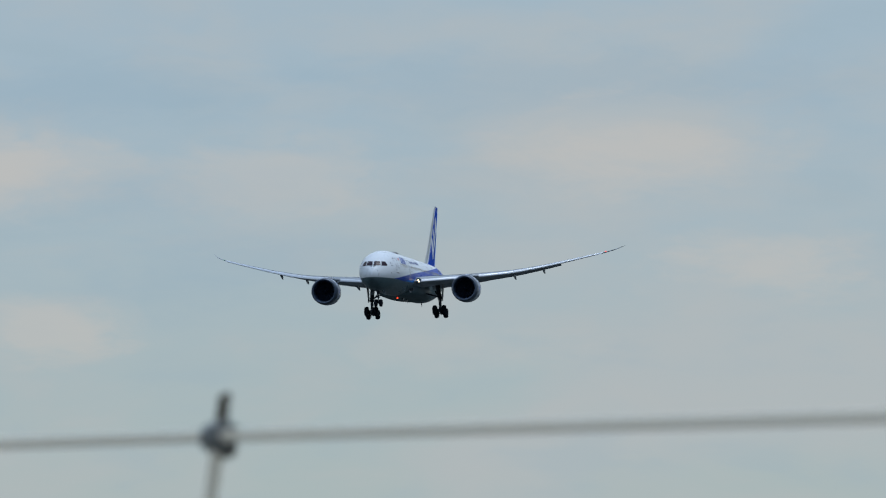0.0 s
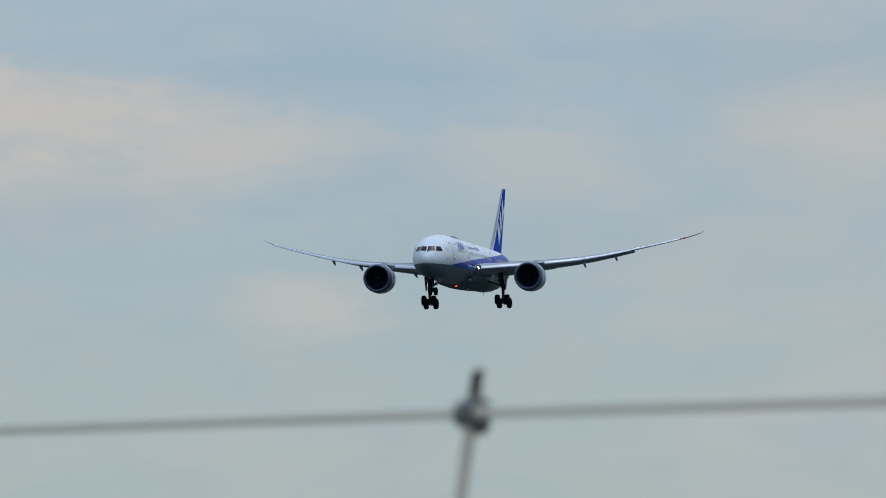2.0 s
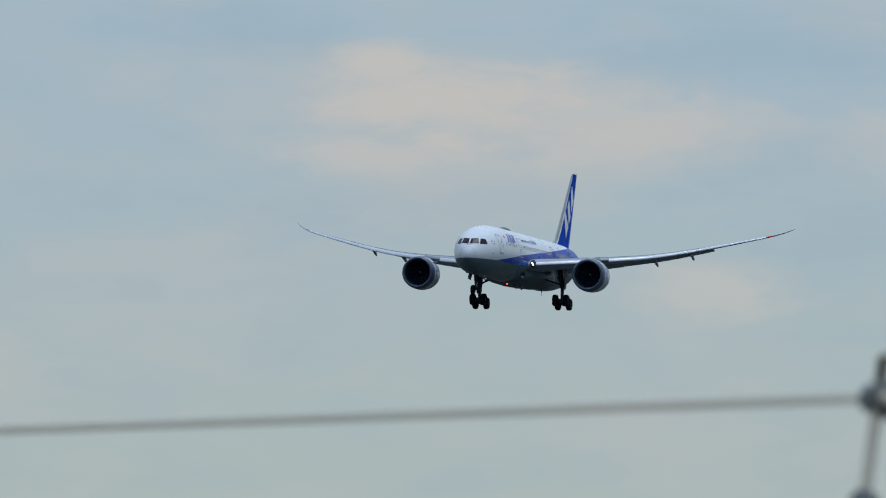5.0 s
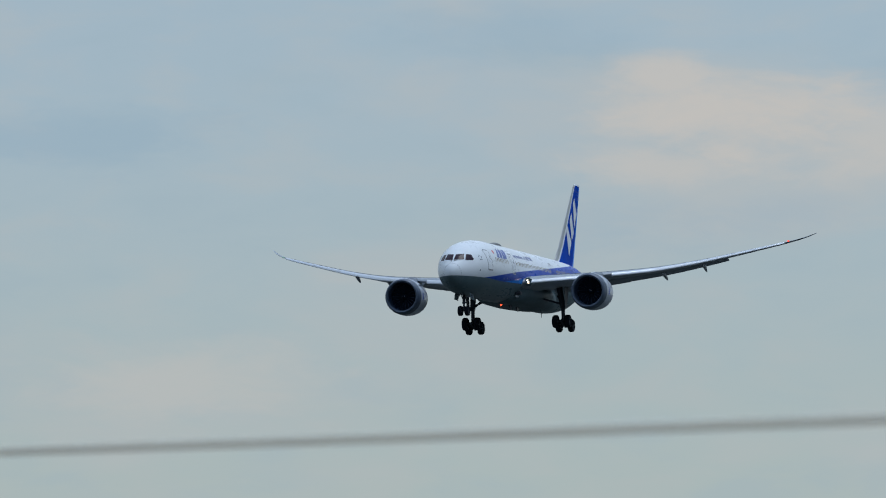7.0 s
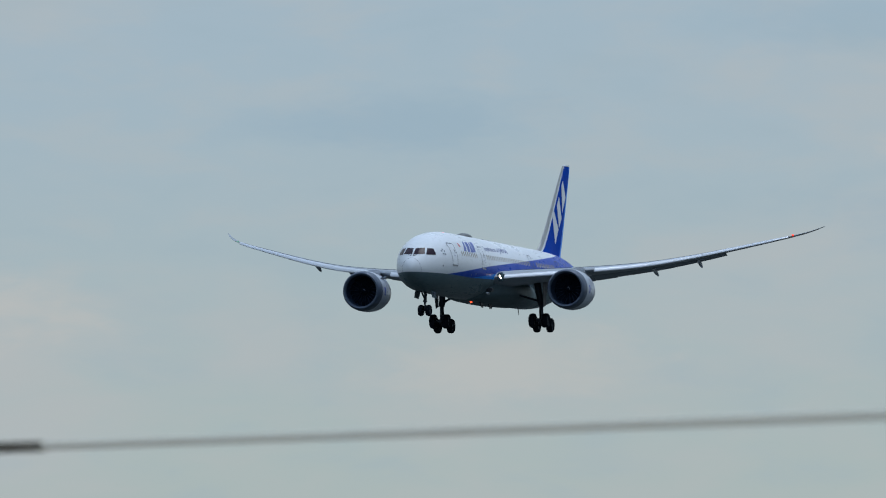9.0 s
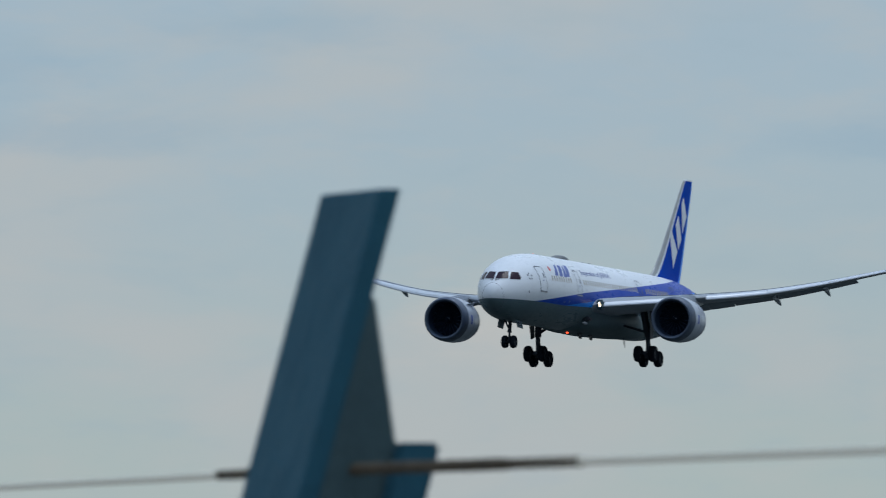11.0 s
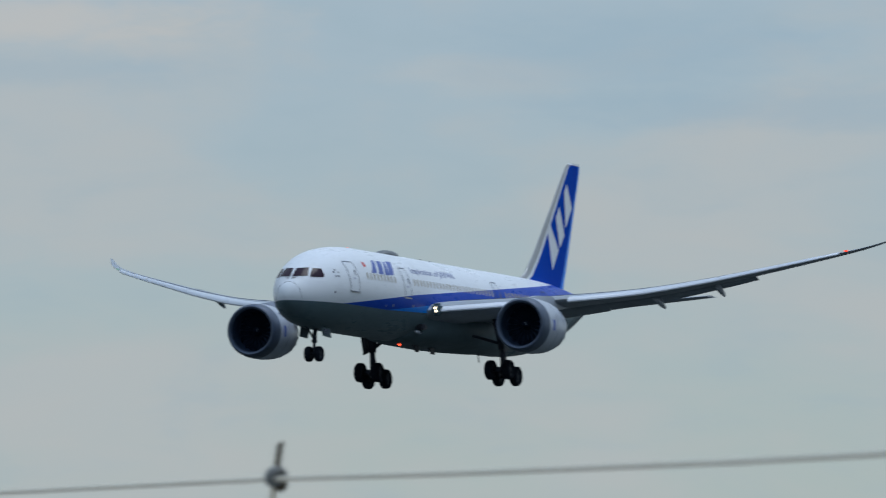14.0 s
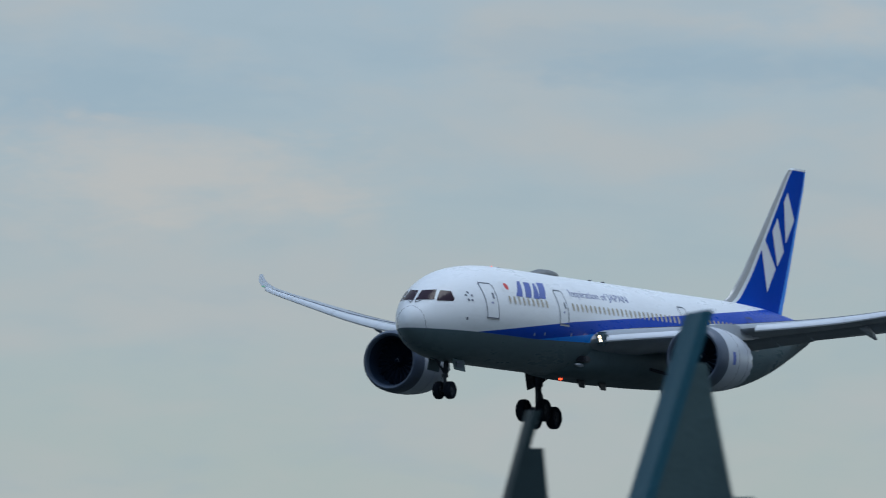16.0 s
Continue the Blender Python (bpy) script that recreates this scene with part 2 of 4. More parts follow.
def livery():
    """White above, a blue band that widens towards the tail, grey belly darkened by painted shade; by metres along and
    above the hull's axis.
    """
    m = bpy.data.materials.new("hull_livery")
    m.use_nodes = True
    add, link = nodes_of(m.node_tree)
    out = add("ShaderNodeOutputMaterial")
    body = add("ShaderNodeBsdfPrincipled", Roughness=0.32)
    body.inputs["Specular IOR Level"].default_value = 0.08
    link(body.outputs[0], out.inputs[0])
    coord = add("ShaderNodeTexCoord")
    xyz = add("ShaderNodeSeparateXYZ")
    link(coord.outputs["Object"], xyz.inputs[0])
    s = calc(add, link, "SUBTRACT", 28.0, xyz.outputs[0])
    z = xyz.outputs[2]
    top = calc(add, link, "MINIMUM", calc(add, link, "MULTIPLY_ADD", s, 0.1095, -1.73), calc(add, link, "MULTIPLY_ADD", s, 0.0875, -1.36))
    rise = calc(add, link, "MINIMUM", calc(add, link, "MULTIPLY", calc(add, link, "MAXIMUM", calc(add, link, "SUBTRACT", s, 12.0), 0.0), 0.028), 0.62)
    rise = calc(add, link, "ADD", rise, calc(add, link, "MULTIPLY", calc(add, link, "MAXIMUM", calc(add, link, "SUBTRACT", s, 34.0), 0.0), 0.105))
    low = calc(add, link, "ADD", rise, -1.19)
    bright = calc(add, link, "ADD", low, calc(add, link, "MINIMUM", calc(add, link, "MULTIPLY", calc(add, link, "MAXIMUM", calc(add, link, "SUBTRACT", s, 12.5), 0.0), 0.075), 0.6))

    def above(edge):
        return calc(add, link, "MULTIPLY_ADD", calc(add, link, "SUBTRACT", z, edge), 60.0, 0.5, clamp=True)
    # belly grey is darker than its paint: underside shade sits in the colour
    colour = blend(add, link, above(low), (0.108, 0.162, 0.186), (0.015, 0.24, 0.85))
    colour = blend(add, link, calc(add, link, "MULTIPLY", above(low), above(bright)), colour, (0.002, 0.056, 0.43))
    colour = blend(add, link, calc(add, link, "MULTIPLY", above(low), above(top)), colour, (0.77, 0.81, 0.86))
    big = add("ShaderNodeTexNoise", Scale=0.35, Detail=5.0, Roughness=0.6)
    stretch = add("ShaderNodeMapping")
    stretch.inputs["Scale"].default_value = (0.35, 1.0, 1.6)
    fine = add("ShaderNodeTexNoise", Scale=3.0, Detail=6.0, Roughness=0.65)
    link(coord.outputs["Object"], stretch.inputs[0])
    link(stretch.outputs[0], fine.inputs["Vector"])
    link(coord.outputs["Object"], big.inputs["Vector"])
    worn = ramp(add, link, calc(add, link, "ADD", calc(add, link, "MULTIPLY", big.outputs[0], 0.5), calc(add, link, "MULTIPLY", fine.outputs[0], 0.5)), 0.42, 0.68)
    dull = add("ShaderNodeMix")
    dull.data_type, dull.blend_type = "RGBA", "MULTIPLY"
    link(calc(add, link, "MULTIPLY", worn, 0.13), dull.inputs[0])
    link(colour, dull.inputs[6])
    dull.inputs[7].default_value = (0.5, 0.5, 0.5, 1)
    link(dull.outputs[2], body.inputs["Base Color"])
    link(calc(add, link, "MULTIPLY_ADD", worn, 0.15, 0.27), body.inputs["Roughness"])
    return m


HULL = livery()


# ---- mesh helpers ----
def part(name, bm, material, parent=None, label="", smooth=True):
    """Links a bmesh as one mesh object under a thing or a part."""
    mesh = bpy.data.meshes.new(name)
    bmesh.ops.recalc_face_normals(bm, faces=bm.faces)
    for face in bm.faces:
        face.smooth = smooth
    bm.to_mesh(mesh)
    bm.free()
    for one in material if isinstance(material, (list, tuple)) else (material,):
        mesh.materials.append(one)
    ob = new(name, mesh)
    if smooth:
        mesh.set_sharp_from_angle(angle=radians(38))
    if parent is not None:
        ob.parent = parent
    if label:
        tagged(ob, label=label)
    return ob


def loft(bm, rings, closed=True, caps=True):
    """Skins a list of rings of equal length. Returns the rings' vertices."""
    rows = [[bm.verts.new(p) for p in ring] for ring in rings]
    n = len(rows[0])
    for a, b in zip(rows, rows[1:]):
        for k in range(n if closed else n - 1):
            bm.faces.new((a[k], a[(k + 1) % n], b[(k + 1) % n], b[k]))
    if caps and closed:
        bm.faces.new(rows[0])
        bm.faces.new(rows[-1])
    return rows


def tube(bm, a, b, r0, r1=None, n=10):
    a, b = Vector(a), Vector(b)
    r1 = r0 if r1 is None else r1
    d = (b - a).normalized()
    u = d.orthogonal().normalized()
    w = d.cross(u)
    circle = [(math.cos(2 * math.pi * k / n), math.sin(2 * math.pi * k / n)) for k in range(n)]
    loft(bm, [[p + r * (c * u + s * w) for c, s in circle] for p, r in ((a, r0), (b, r1))])


def pipe(bm, pts, r, n=8):
    """A continuous round wire along points."""
    rings = []
    u = (pts[1] - pts[0]).orthogonal().normalized()
    for k, p in enumerate(pts):
        d = (pts[min(k + 1, len(pts) - 1)] - pts[max(k - 1, 0)]).normalized()
        u = (u - d * u.dot(d)).normalized()
        w = d.cross(u)
        rings.append([p + r * (math.cos(2 * math.pi * q / n) * u + math.sin(2 * math.pi * q / n) * w) for q in range(n)])
    loft(bm, rings)


def spin(bm, profile, axis="x", at=(0, 0, 0), n=32, closed_ends=True):
    """Turns a profile of (along, radius) round an axis."""
    rings = []
    for along, r in profile:
        ring = []
        for k in range(n):
            c, s = math.cos(2 * math.pi * k / n), math.sin(2 * math.pi * k / n)
            p = (along, r * c, r * s) if axis == "x" else (r * c, along, r * s) if axis == "y" else (r * c, r * s, along)
            ring.append(Vector(at) + Vector(p))
        rings.append(ring)
    loft(bm, rings, caps=closed_ends)


def box(bm, lo, hi, m=None):
    x0, y0, z0 = lo
    x1, y1, z1 = hi
    ring = lambda z: [(x0, y0, z), (x1, y0, z), (x1, y1, z), (x0, y1, z)]
    rings = [[(m @ Vector(p)) if m else Vector(p) for p in ring(z)] for z in (z0, z1)]
    loft(bm, rings)


def interp(table, s):
    """Smooth interpolation in rows of (s, value, ...): cubic, with slopes from the neighbours."""
    xs = [row[0] for row in table]
    s = min(max(s, xs[0]), xs[-1])
    k = min(max(int(np.searchsorted(xs, s)) - 1, 0), len(xs) - 2)
    h = xs[k + 1] - xs[k]
    u = (s - xs[k]) / h
    done = []
    for c in range(1, len(table[0])):
        def slope(i):
            if i in (0, len(xs) - 1):
                a, b = (0, 1) if i == 0 else (i - 1, i)
                return (table[b][c] - table[a][c]) / (xs[b] - xs[a])
            d0 = (table[i][c] - table[i - 1][c]) / (xs[i] - xs[i - 1])
            d1 = (table[i + 1][c] - table[i][c]) / (xs[i + 1] - xs[i])
            return 0.0 if d0 * d1 <= 0 else 2 * d0 * d1 / (d0 + d1)
        p, q = table[k][c], table[k + 1][c]
        a, b = slope(k) * h, slope(k + 1) * h
        done.append(p + u * (a + u * (3 * (q - p) - 2 * a - b + u * (2 * (p - q) + a + b))))
    return done


# ---- the airliner: s metres behind the nose, y to its left, z above the hull's axis ----
HULL_TABLE = [  # s, crown, keel, half width
    (0.35, -0.85, -0.97, 0.05), (0.45, -0.52, -1.27, 0.30), (0.7, -0.12, -1.55, 0.62), (1.0, 0.15, -1.78, 0.88), (1.4, 0.48, -2.02, 1.16), (2.0, 1.00, -2.32, 1.53),
    (2.8, 1.52, -2.57, 1.92), (3.6, 1.93, -2.73, 2.22), (4.9, 2.41, -2.86, 2.57), (6.3, 2.73, -2.90, 2.77), (8.5, 2.99, -2.92, 2.87), (11.0, 3.08, -2.92, 2.89),
    (36.0, 3.08, -2.90, 2.89), (38.5, 3.08, -2.87, 2.86), (41.0, 3.08, -2.72, 2.78), (44.0, 3.06, -2.35, 2.58), (48.0, 2.95, -1.45, 2.08), (51.5, 2.70, -0.32, 1.42),
    (54.0, 2.45, 0.55, 0.85), (55.6, 2.22, 1.12, 0.42), (56.2, 2.02, 1.45, 0.15)]


def hull(s, z, out=0.0):
    """The point of the left hull side at s and z, moved outward."""
    top, keel, wide = interp(HULL_TABLE, s)
    mid, half = (top + keel) / 2, (top - keel) / 2
    k = max(-0.999, min(0.999, (z - mid) / half))
    y = wide * math.sqrt(1 - k * k)
    n = Vector((0, y / wide ** 2, (z - mid) / half ** 2)).normalized()
    s2 = interp(HULL_TABLE, s + 0.1)[2]
    return Vector((28 - s, y, z)) + out * (n + Vector((max(0.0, (s2 - wide) * 6), 0, 0))).normalized()


def patch(bm, corners, out, steps=4, side=1):
    """A plate that hugs the hull: corners are four (s, z), in order round it."""
    a, b, c, d = [Vector((p[0], p[1])) for p in corners]
    grid = []
    for i in range(steps + 1):
        u = i / steps
        row = []
        for j in range(steps + 1):
            v = j / steps
            q = (a * (1 - v) + b * v) * (1 - u) + (d * (1 - v) + c * v) * u
            p = hull(q.x, q.y, out)
            row.append(bm.verts.new((p.x, side * p.y, p.z)))
        grid.append(row)
    for i in range(steps):
        for j in range(steps):
            bm.faces.new((grid[i][j], grid[i][j + 1], grid[i + 1][j + 1], grid[i + 1][j]))


def nose(y, z, out=0.0):
    """The point of the nose straight behind y and z, moved outward."""
    a, b = 0.36, 9.0
    for _ in range(30):
        s = (a + b) / 2
        top, keel, wide = interp(HULL_TABLE, s)
        k = (y / wide) ** 2 + ((z - (top + keel) / 2) / ((top - keel) / 2)) ** 2
        a, b = (s, b) if k > 1 else (a, s)
    return Vector((28 - s + 0.7 * out, y + 0.4 * out * (1 if y > 0 else -1), z + 0.5 * out))


def ribbon(bm, path, wide, out, side=1):
    """A thin raised line on the hull along points (s, z)."""
    for (s0, z0), (s1, z1) in zip(path, path[1:]):
        d = Vector((s1 - s0, z1 - z0))
        n = Vector((-d.y, d.x)).normalized() * wide / 2
        d = d.normalized() * wide / 2
        patch(bm, [(s0 - n.x - d.x, z0 - n.y - d.y), (s1 - n.x + d.x, z1 - n.y + d.y), (s1 + n.x + d.x, z1 + n.y + d.y), (s0 + n.x - d.x, z0 + n.y - d.y)], out, 8, side)


WING_TABLE = [  # y, leading edge s, chord, z, thickness ratio
    (2.2, 18.9, 13.2, -0.95, 0.12), (3.2, 19.6, 12.2, -0.75, 0.12), (6.5, 21.7, 10.0, -0.35, 0.115), (10.0, 23.9, 7.9, 0.05, 0.105), (15.0, 27.1, 5.9, 0.70, 0.10),
    (19.0, 29.6, 4.6, 1.50, 0.095), (22.5, 31.8, 3.6, 2.36, 0.09), (25.0, 33.3, 2.9, 3.00, 0.09), (27.0, 34.6, 2.25, 3.53, 0.085), (28.4, 36.1, 1.5, 3.98, 0.08),
    (29.4, 37.7, 0.9, 4.45, 0.08), (30.05, 39.1, 0.35, 4.88, 0.08)]
FOIL = [(0.0, 0.0), (0.012, 0.16), (0.05, 0.31), (0.12, 0.43), (0.28, 0.52), (0.45, 0.47), (0.7, 0.27), (0.9, 0.09), (1.0, 0.01),
        (0.9, -0.03), (0.7, -0.16), (0.45, -0.40), (0.28, -0.47), (0.12, -0.38), (0.05, -0.26), (0.012, -0.14)]


def twist_at(y):
    return float(np.interp(y, (3, 10, 20, 30), (0.012, -0.012, -0.035, -0.035)))


def foil_ring(y, lead, chord, z, thick, side, twist=None):
    twist = twist_at(y) if twist is None else twist
    return [Vector((28 - lead - c * chord, side * y, z + h * thick * chord - (c - 0.3) * chord * twist)) for c, h in FOIL]


def build_wing(side, plane, word):
    bm = bmesh.new()
    ys = sorted(set([row[0] for row in WING_TABLE] + list(np.linspace(3, 29, 22))))
    loft(bm, [foil_ring(y, *interp(WING_TABLE, y), side) for y in ys])
    wing = part("wing", bm, GREY, plane, f"{word} grey swept wing bending upward")
    # drooped leading-edge slats, in spans between the root, the engine and the raked tip
    for y0, y1 in ((3.6, 8.6), (11.2, 15.68), (15.7, 20.28), (20.3, 24.48), (24.5, 27.5)):
        bm = bmesh.new()
        rings = []
        for y in np.linspace(y0, y1, 7):
            lead, chord, z, thick = interp(WING_TABLE, y)
            dep = min(0.68, 0.10 * chord + 0.12)
            x, zl = 28 - lead, z + 0.02 + 0.3 * chord * twist_at(y)
            rings.append([Vector((x + a * dep, side * y, zl + b * dep)) for a, b in ((-0.75, 0.30), (-0.1, 0.20), (0.32, -0.05), (0.45, -0.30), (0.40, -0.42), (0.22, -0.36), (-0.05, -0.05), (-0.7, 0.22))])
        loft(bm, rings)
        part("slat", bm, SLAT, wing, "pale extended leading-edge slat")
    # seams of the slat cove and the spoilers on the upper skin
    for share, height, y0, y1 in ((0.17, 0.475, 4.0, 27.0), (0.68, 0.287, 4.0, 21.0)):
        bm = bmesh.new()
        pts = []
        for y in np.linspace(y0, y1, 24):
            lead, chord, z, thick = interp(WING_TABLE, y)
            pts.append(Vector((28 - lead - share * chord, side * y, z + height * thick * chord - (share - 0.3) * chord * twist_at(y))))
        pipe(bm, pts, 0.028, 6)
        part("panel_seam", bm, SEAM, wing)
    # lowered flaps
    for y0, y1, drop in ((3.3, 9.2, 20), (9.22, 11.3, 19), (11.32, 21.4, 17)):
        bm = bmesh.new()
        rings = []
        for y in np.linspace(y0, y1, 7):
            lead, chord, z, thick = interp(WING_TABLE, y)
            f = min(1.5, 0.19 * chord)
            x, zt = 28 - lead - 0.90 * chord, z - 0.62 * chord * twist_at(y) - 0.02
            c, s_ = math.cos(radians(drop)), math.sin(radians(drop))
            rings.append([Vector((x - a * f * c + b * f * s_ * 0, side * y, zt - a * f * s_ + b * f)) for a, b in ((0, 0), (0.08, 0.07), (0.3, 0.09), (1.0, 0.0), (0.3, -0.04), (0.08, -0.05))])
        loft(bm, rings)
        part("flap", bm, GREY, wing, "grey lowered trailing-edge flap")
    # flap track fairings under the wing
    for y, long in ((7.3, 3.6), (15.1, 2.7), (19.1, 2.2)):
        lead, chord, z, thick = interp(WING_TABLE, y)
        bm = bmesh.new()
        rings = []
        for k, r in ((0, 0.03), (0.12, 0.5), (0.35, 0.95), (0.6, 1.0), (0.85, 0.62), (0.97, 0.2), (1.0, 0.03)):
            x = 28 - lead - 0.62 * chord - k * long
            zc = z - 0.035 * chord - 0.5 * chord * twist_at(y) - 0.14 - 0.60 * max(0.0, k - 0.42) * 1.5
            rings.append([Vector((x, side * y + 0.16 * r * math.cos(a), zc + 0.27 * r * math.sin(a))) for a in np.linspace(0, 2 * math.pi, 12, endpoint=False)])
        loft(bm, rings)
        part("flap_track_fairing", bm, GREY, wing)
    # light cluster in the root and the navigation light at the tip
    bm = bmesh.new()
    lead, chord, z, thick = interp(WING_TABLE, 3.35)
    box(bm, (28 - lead - 0.4, side * 3.35 - 0.42, z - 0.42), (28 - lead + 0.28, side * 3.35 + 0.30, z + 0.42))
    bmesh.ops.bevel(bm, geom=list(bm.edges), offset=0.16, segments=3, affect="EDGES")
    part("light_housing", bm, BELLY, wing, "rounded grey wing-root lamp housing")
    for dy, dz in ((-0.06, 0.10), (0.02, -0.11)):
        bm = bmesh.new()
        bmesh.ops.create_uvsphere(bm, u_segments=12, v_segments=8, radius=0.095, matrix=pose(28 - lead + 0.27, side * (3.35 + dy), z + dz))
        part("landing_light", bm, LAMP, wing, "lit warm white lamp")
    lead, chord, z, thick = interp(WING_TABLE, 27.85)
    bm = bmesh.new()
    spin(bm, [(a, r * (1.0 if side > 0 else 0.55)) for a, r in ((-0.13, 0.02), (-0.08, 0.065), (0.07, 0.07), (0.12, 0.02))], "y", (28 - lead + 0.04, side * 27.85, z + 0.05), 10)
    part("navigation_light", bm, NAV_RED if side > 0 else NAV_GREEN, wing, "glowing wingtip lamp")
    return wing


def build_engine(side, plane):
    cx, cy, cz = 28 - 18.1, side * 10.13, -1.98
    bm = bmesh.new()
    outer = [(-0.98, 1.915), (-1.5, 1.935), (-2.4, 1.93), (-3.3, 1.87), (-4.2, 1.74), (-4.95, 1.56)]
    spin(bm, [(cx + a, r) for a, r in outer] + [(cx - 4.92, 1.50), (cx - 4.0, 1.45)], "x", (0, cy, cz), 48, False)
    engine = part("engine_nacelle", bm, NACELLE, plane, "pale grey turbofan nacelle with saw-toothed rear edge")
    for back, r in ((2.45, 1.930), (3.9, 1.796)):
        bm = bmesh.new()
        spin(bm, [(cx - back, r), (cx - back - 0.006, r + 0.005), (cx - back - 0.014, r + 0.005), (cx - back - 0.02, r - 0.004)], "x", (0, cy, cz), 48, False)
        part("cowl_seam", bm, SEAM, engine)
    # saw-tooth exhaust edge
    for k in range(18):
        a0 = 2 * math.pi * k / 18
        bm = bmesh.new()
        pts = []
        for a, x, r in ((a0, cx - 4.94, 1.545), (a0 + math.pi / 18, cx - 5.35, 1.45), (a0 + 2 * math.pi / 18, cx - 4.94, 1.545)):
            pts.append((Vector((x, cy + r * math.cos(a), cz + r * math.sin(a))), Vector((x, cy + (r - 0.04) * math.cos(a), cz + (r - 0.04) * math.sin(a)))))
        loft(bm, [[p[0] for p in pts], [p[1] for p in pts]])
        part("chevron", bm, NACELLE, engine)
    bm = bmesh.new()
    spin(bm, [(cx - 1.02, 1.918), (cx - 0.7, 1.898), (cx - 0.28, 1.845), (cx - 0.07, 1.77), (cx, 1.67), (cx - 0.05, 1.57), (cx - 0.25, 1.49)], "x", (0, cy, cz), 48, False)
    part("inlet_lip", bm, LIP, engine, "dull metal inlet lip")
    bm = bmesh.new()
    spin(bm, [(cx - 0.24, 1.495), (cx - 0.8, 1.43), (cx - 1.6, 1.42), (cx - 1.45, 1.42), (cx - 1.46, 0.1)], "x", (0, cy, cz), 48, False)
    part("inlet_duct", bm, INLET, engine, "inlet duct with recess shade and haze tint in its colour")
    for k in range(18):
        bm = bmesh.new()
        a = 2 * math.pi * k / 18
        rad, tan = Vector((0, math.cos(a), math.sin(a))), Vector((0, -math.sin(a), math.cos(a)))
        rings = []
        for r, tw, w in ((0.34, 0.5, 0.17), (0.8, 0.8, 0.26), (1.4, 1.15, 0.33)):
            d = Vector((math.cos(tw), 0, 0)) + tan * math.sin(tw)
            c = Vector((cx - 1.45, cy, cz)) + rad * r
            nn = d.cross(rad).normalized() * 0.012
            rings.append([c - d * w + nn, c + d * w + nn, c + d * w - nn, c - d * w - nn])
        loft(bm, rings)
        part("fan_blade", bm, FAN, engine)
    bm = bmesh.new()
    spin(bm, [(cx - 0.85, 0.01), (cx - 0.95, 0.12), (cx - 1.2, 0.27), (cx - 1.5, 0.36)], "x", (0, cy, cz), 20)
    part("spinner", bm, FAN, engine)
    bm = bmesh.new()
    swirl = [Vector((cx - 1.0 - 0.02 * k, cy + (0.13 + 0.008 * k) * math.cos(k * 0.45), cz + (0.13 + 0.008 * k) * math.sin(k * 0.45))) for k in range(12)]
    pipe(bm, [p + Vector((0.03, 0, 0)) for p in swirl], 0.022, 5)
    part("spinner_spiral", bm, GREY, engine, "pale painted spiral")
    bm = bmesh.new()
    spin(bm, [(cx - 4.0, 1.40), (cx - 4.1, 1.05), (cx - 5.6, 0.98), (cx - 6.7, 0.72), (cx - 6.75, 0.5), (cx - 7.7, 0.08)], "x", (0, cy, cz), 32)
    part("core_exhaust", bm, STEEL, engine, "bare metal exhaust cone")
    # pylon up to the wing
    bm = bmesh.new()
    rings = []
    for x, z0, z1, w in ((cx - 1.3, cz + 1.8, cz + 1.9, 0.06), (cx - 3.0, cz + 1.6, cz + 2.16, 0.17), (cx - 5.0, cz + 1.35, cz + 2.25, 0.26), (cx - 7.5, cz + 1.45, cz + 2.1, 0.18), (cx - 9.0, cz + 1.65, cz + 1.9, 0.05)):
        rings.append([Vector((x, cy - w, z0)), Vector((x, cy - w, z1)), Vector((x, cy + w, z1)), Vector((x, cy + w, z0))])
    loft(bm, rings)
    part("pylon", bm, NACELLE, engine)
    # small blue badge on each outer and inner side
    for a0 in (0.0, math.pi):
        bm = bmesh.new()
        rows = []
        for x in (cx - 1.55, cx - 1.95):
            rows.append([Vector((x, cy + 1.945 * math.cos(a0 + q), cz + 1.945 * math.sin(a0 + q))) for q in np.linspace(-0.2, 0.2, 8)])
        loft(bm, rows, closed=False)
        part("badge", bm, LETTER, engine, "small dark blue rectangle")
    # strake on the inner side
    bm = bmesh.new()
    q = radians(40 if side < 0 else 140)
    rad = Vector((0, math.cos(q), math.sin(q)))
    base = Vector((cx - 1.4, cy, cz)) + rad * 1.9
    loft(bm, [[base, base + Vector((-1.6, 0, 0)), base + Vector((-1.6, 0, 0)) + rad * 0.42, base + Vector((-0.9, 0, 0)) + rad * 0.40],
              [p + Vector((0, 0, 0.03)) for p in (base, base + Vector((-1.6, 0, 0)), base + Vector((-1.6, 0, 0)) + rad * 0.42, base + Vector((-0.9, 0, 0)) + rad * 0.40)]])
    part("strake", bm, NACELLE, engine)


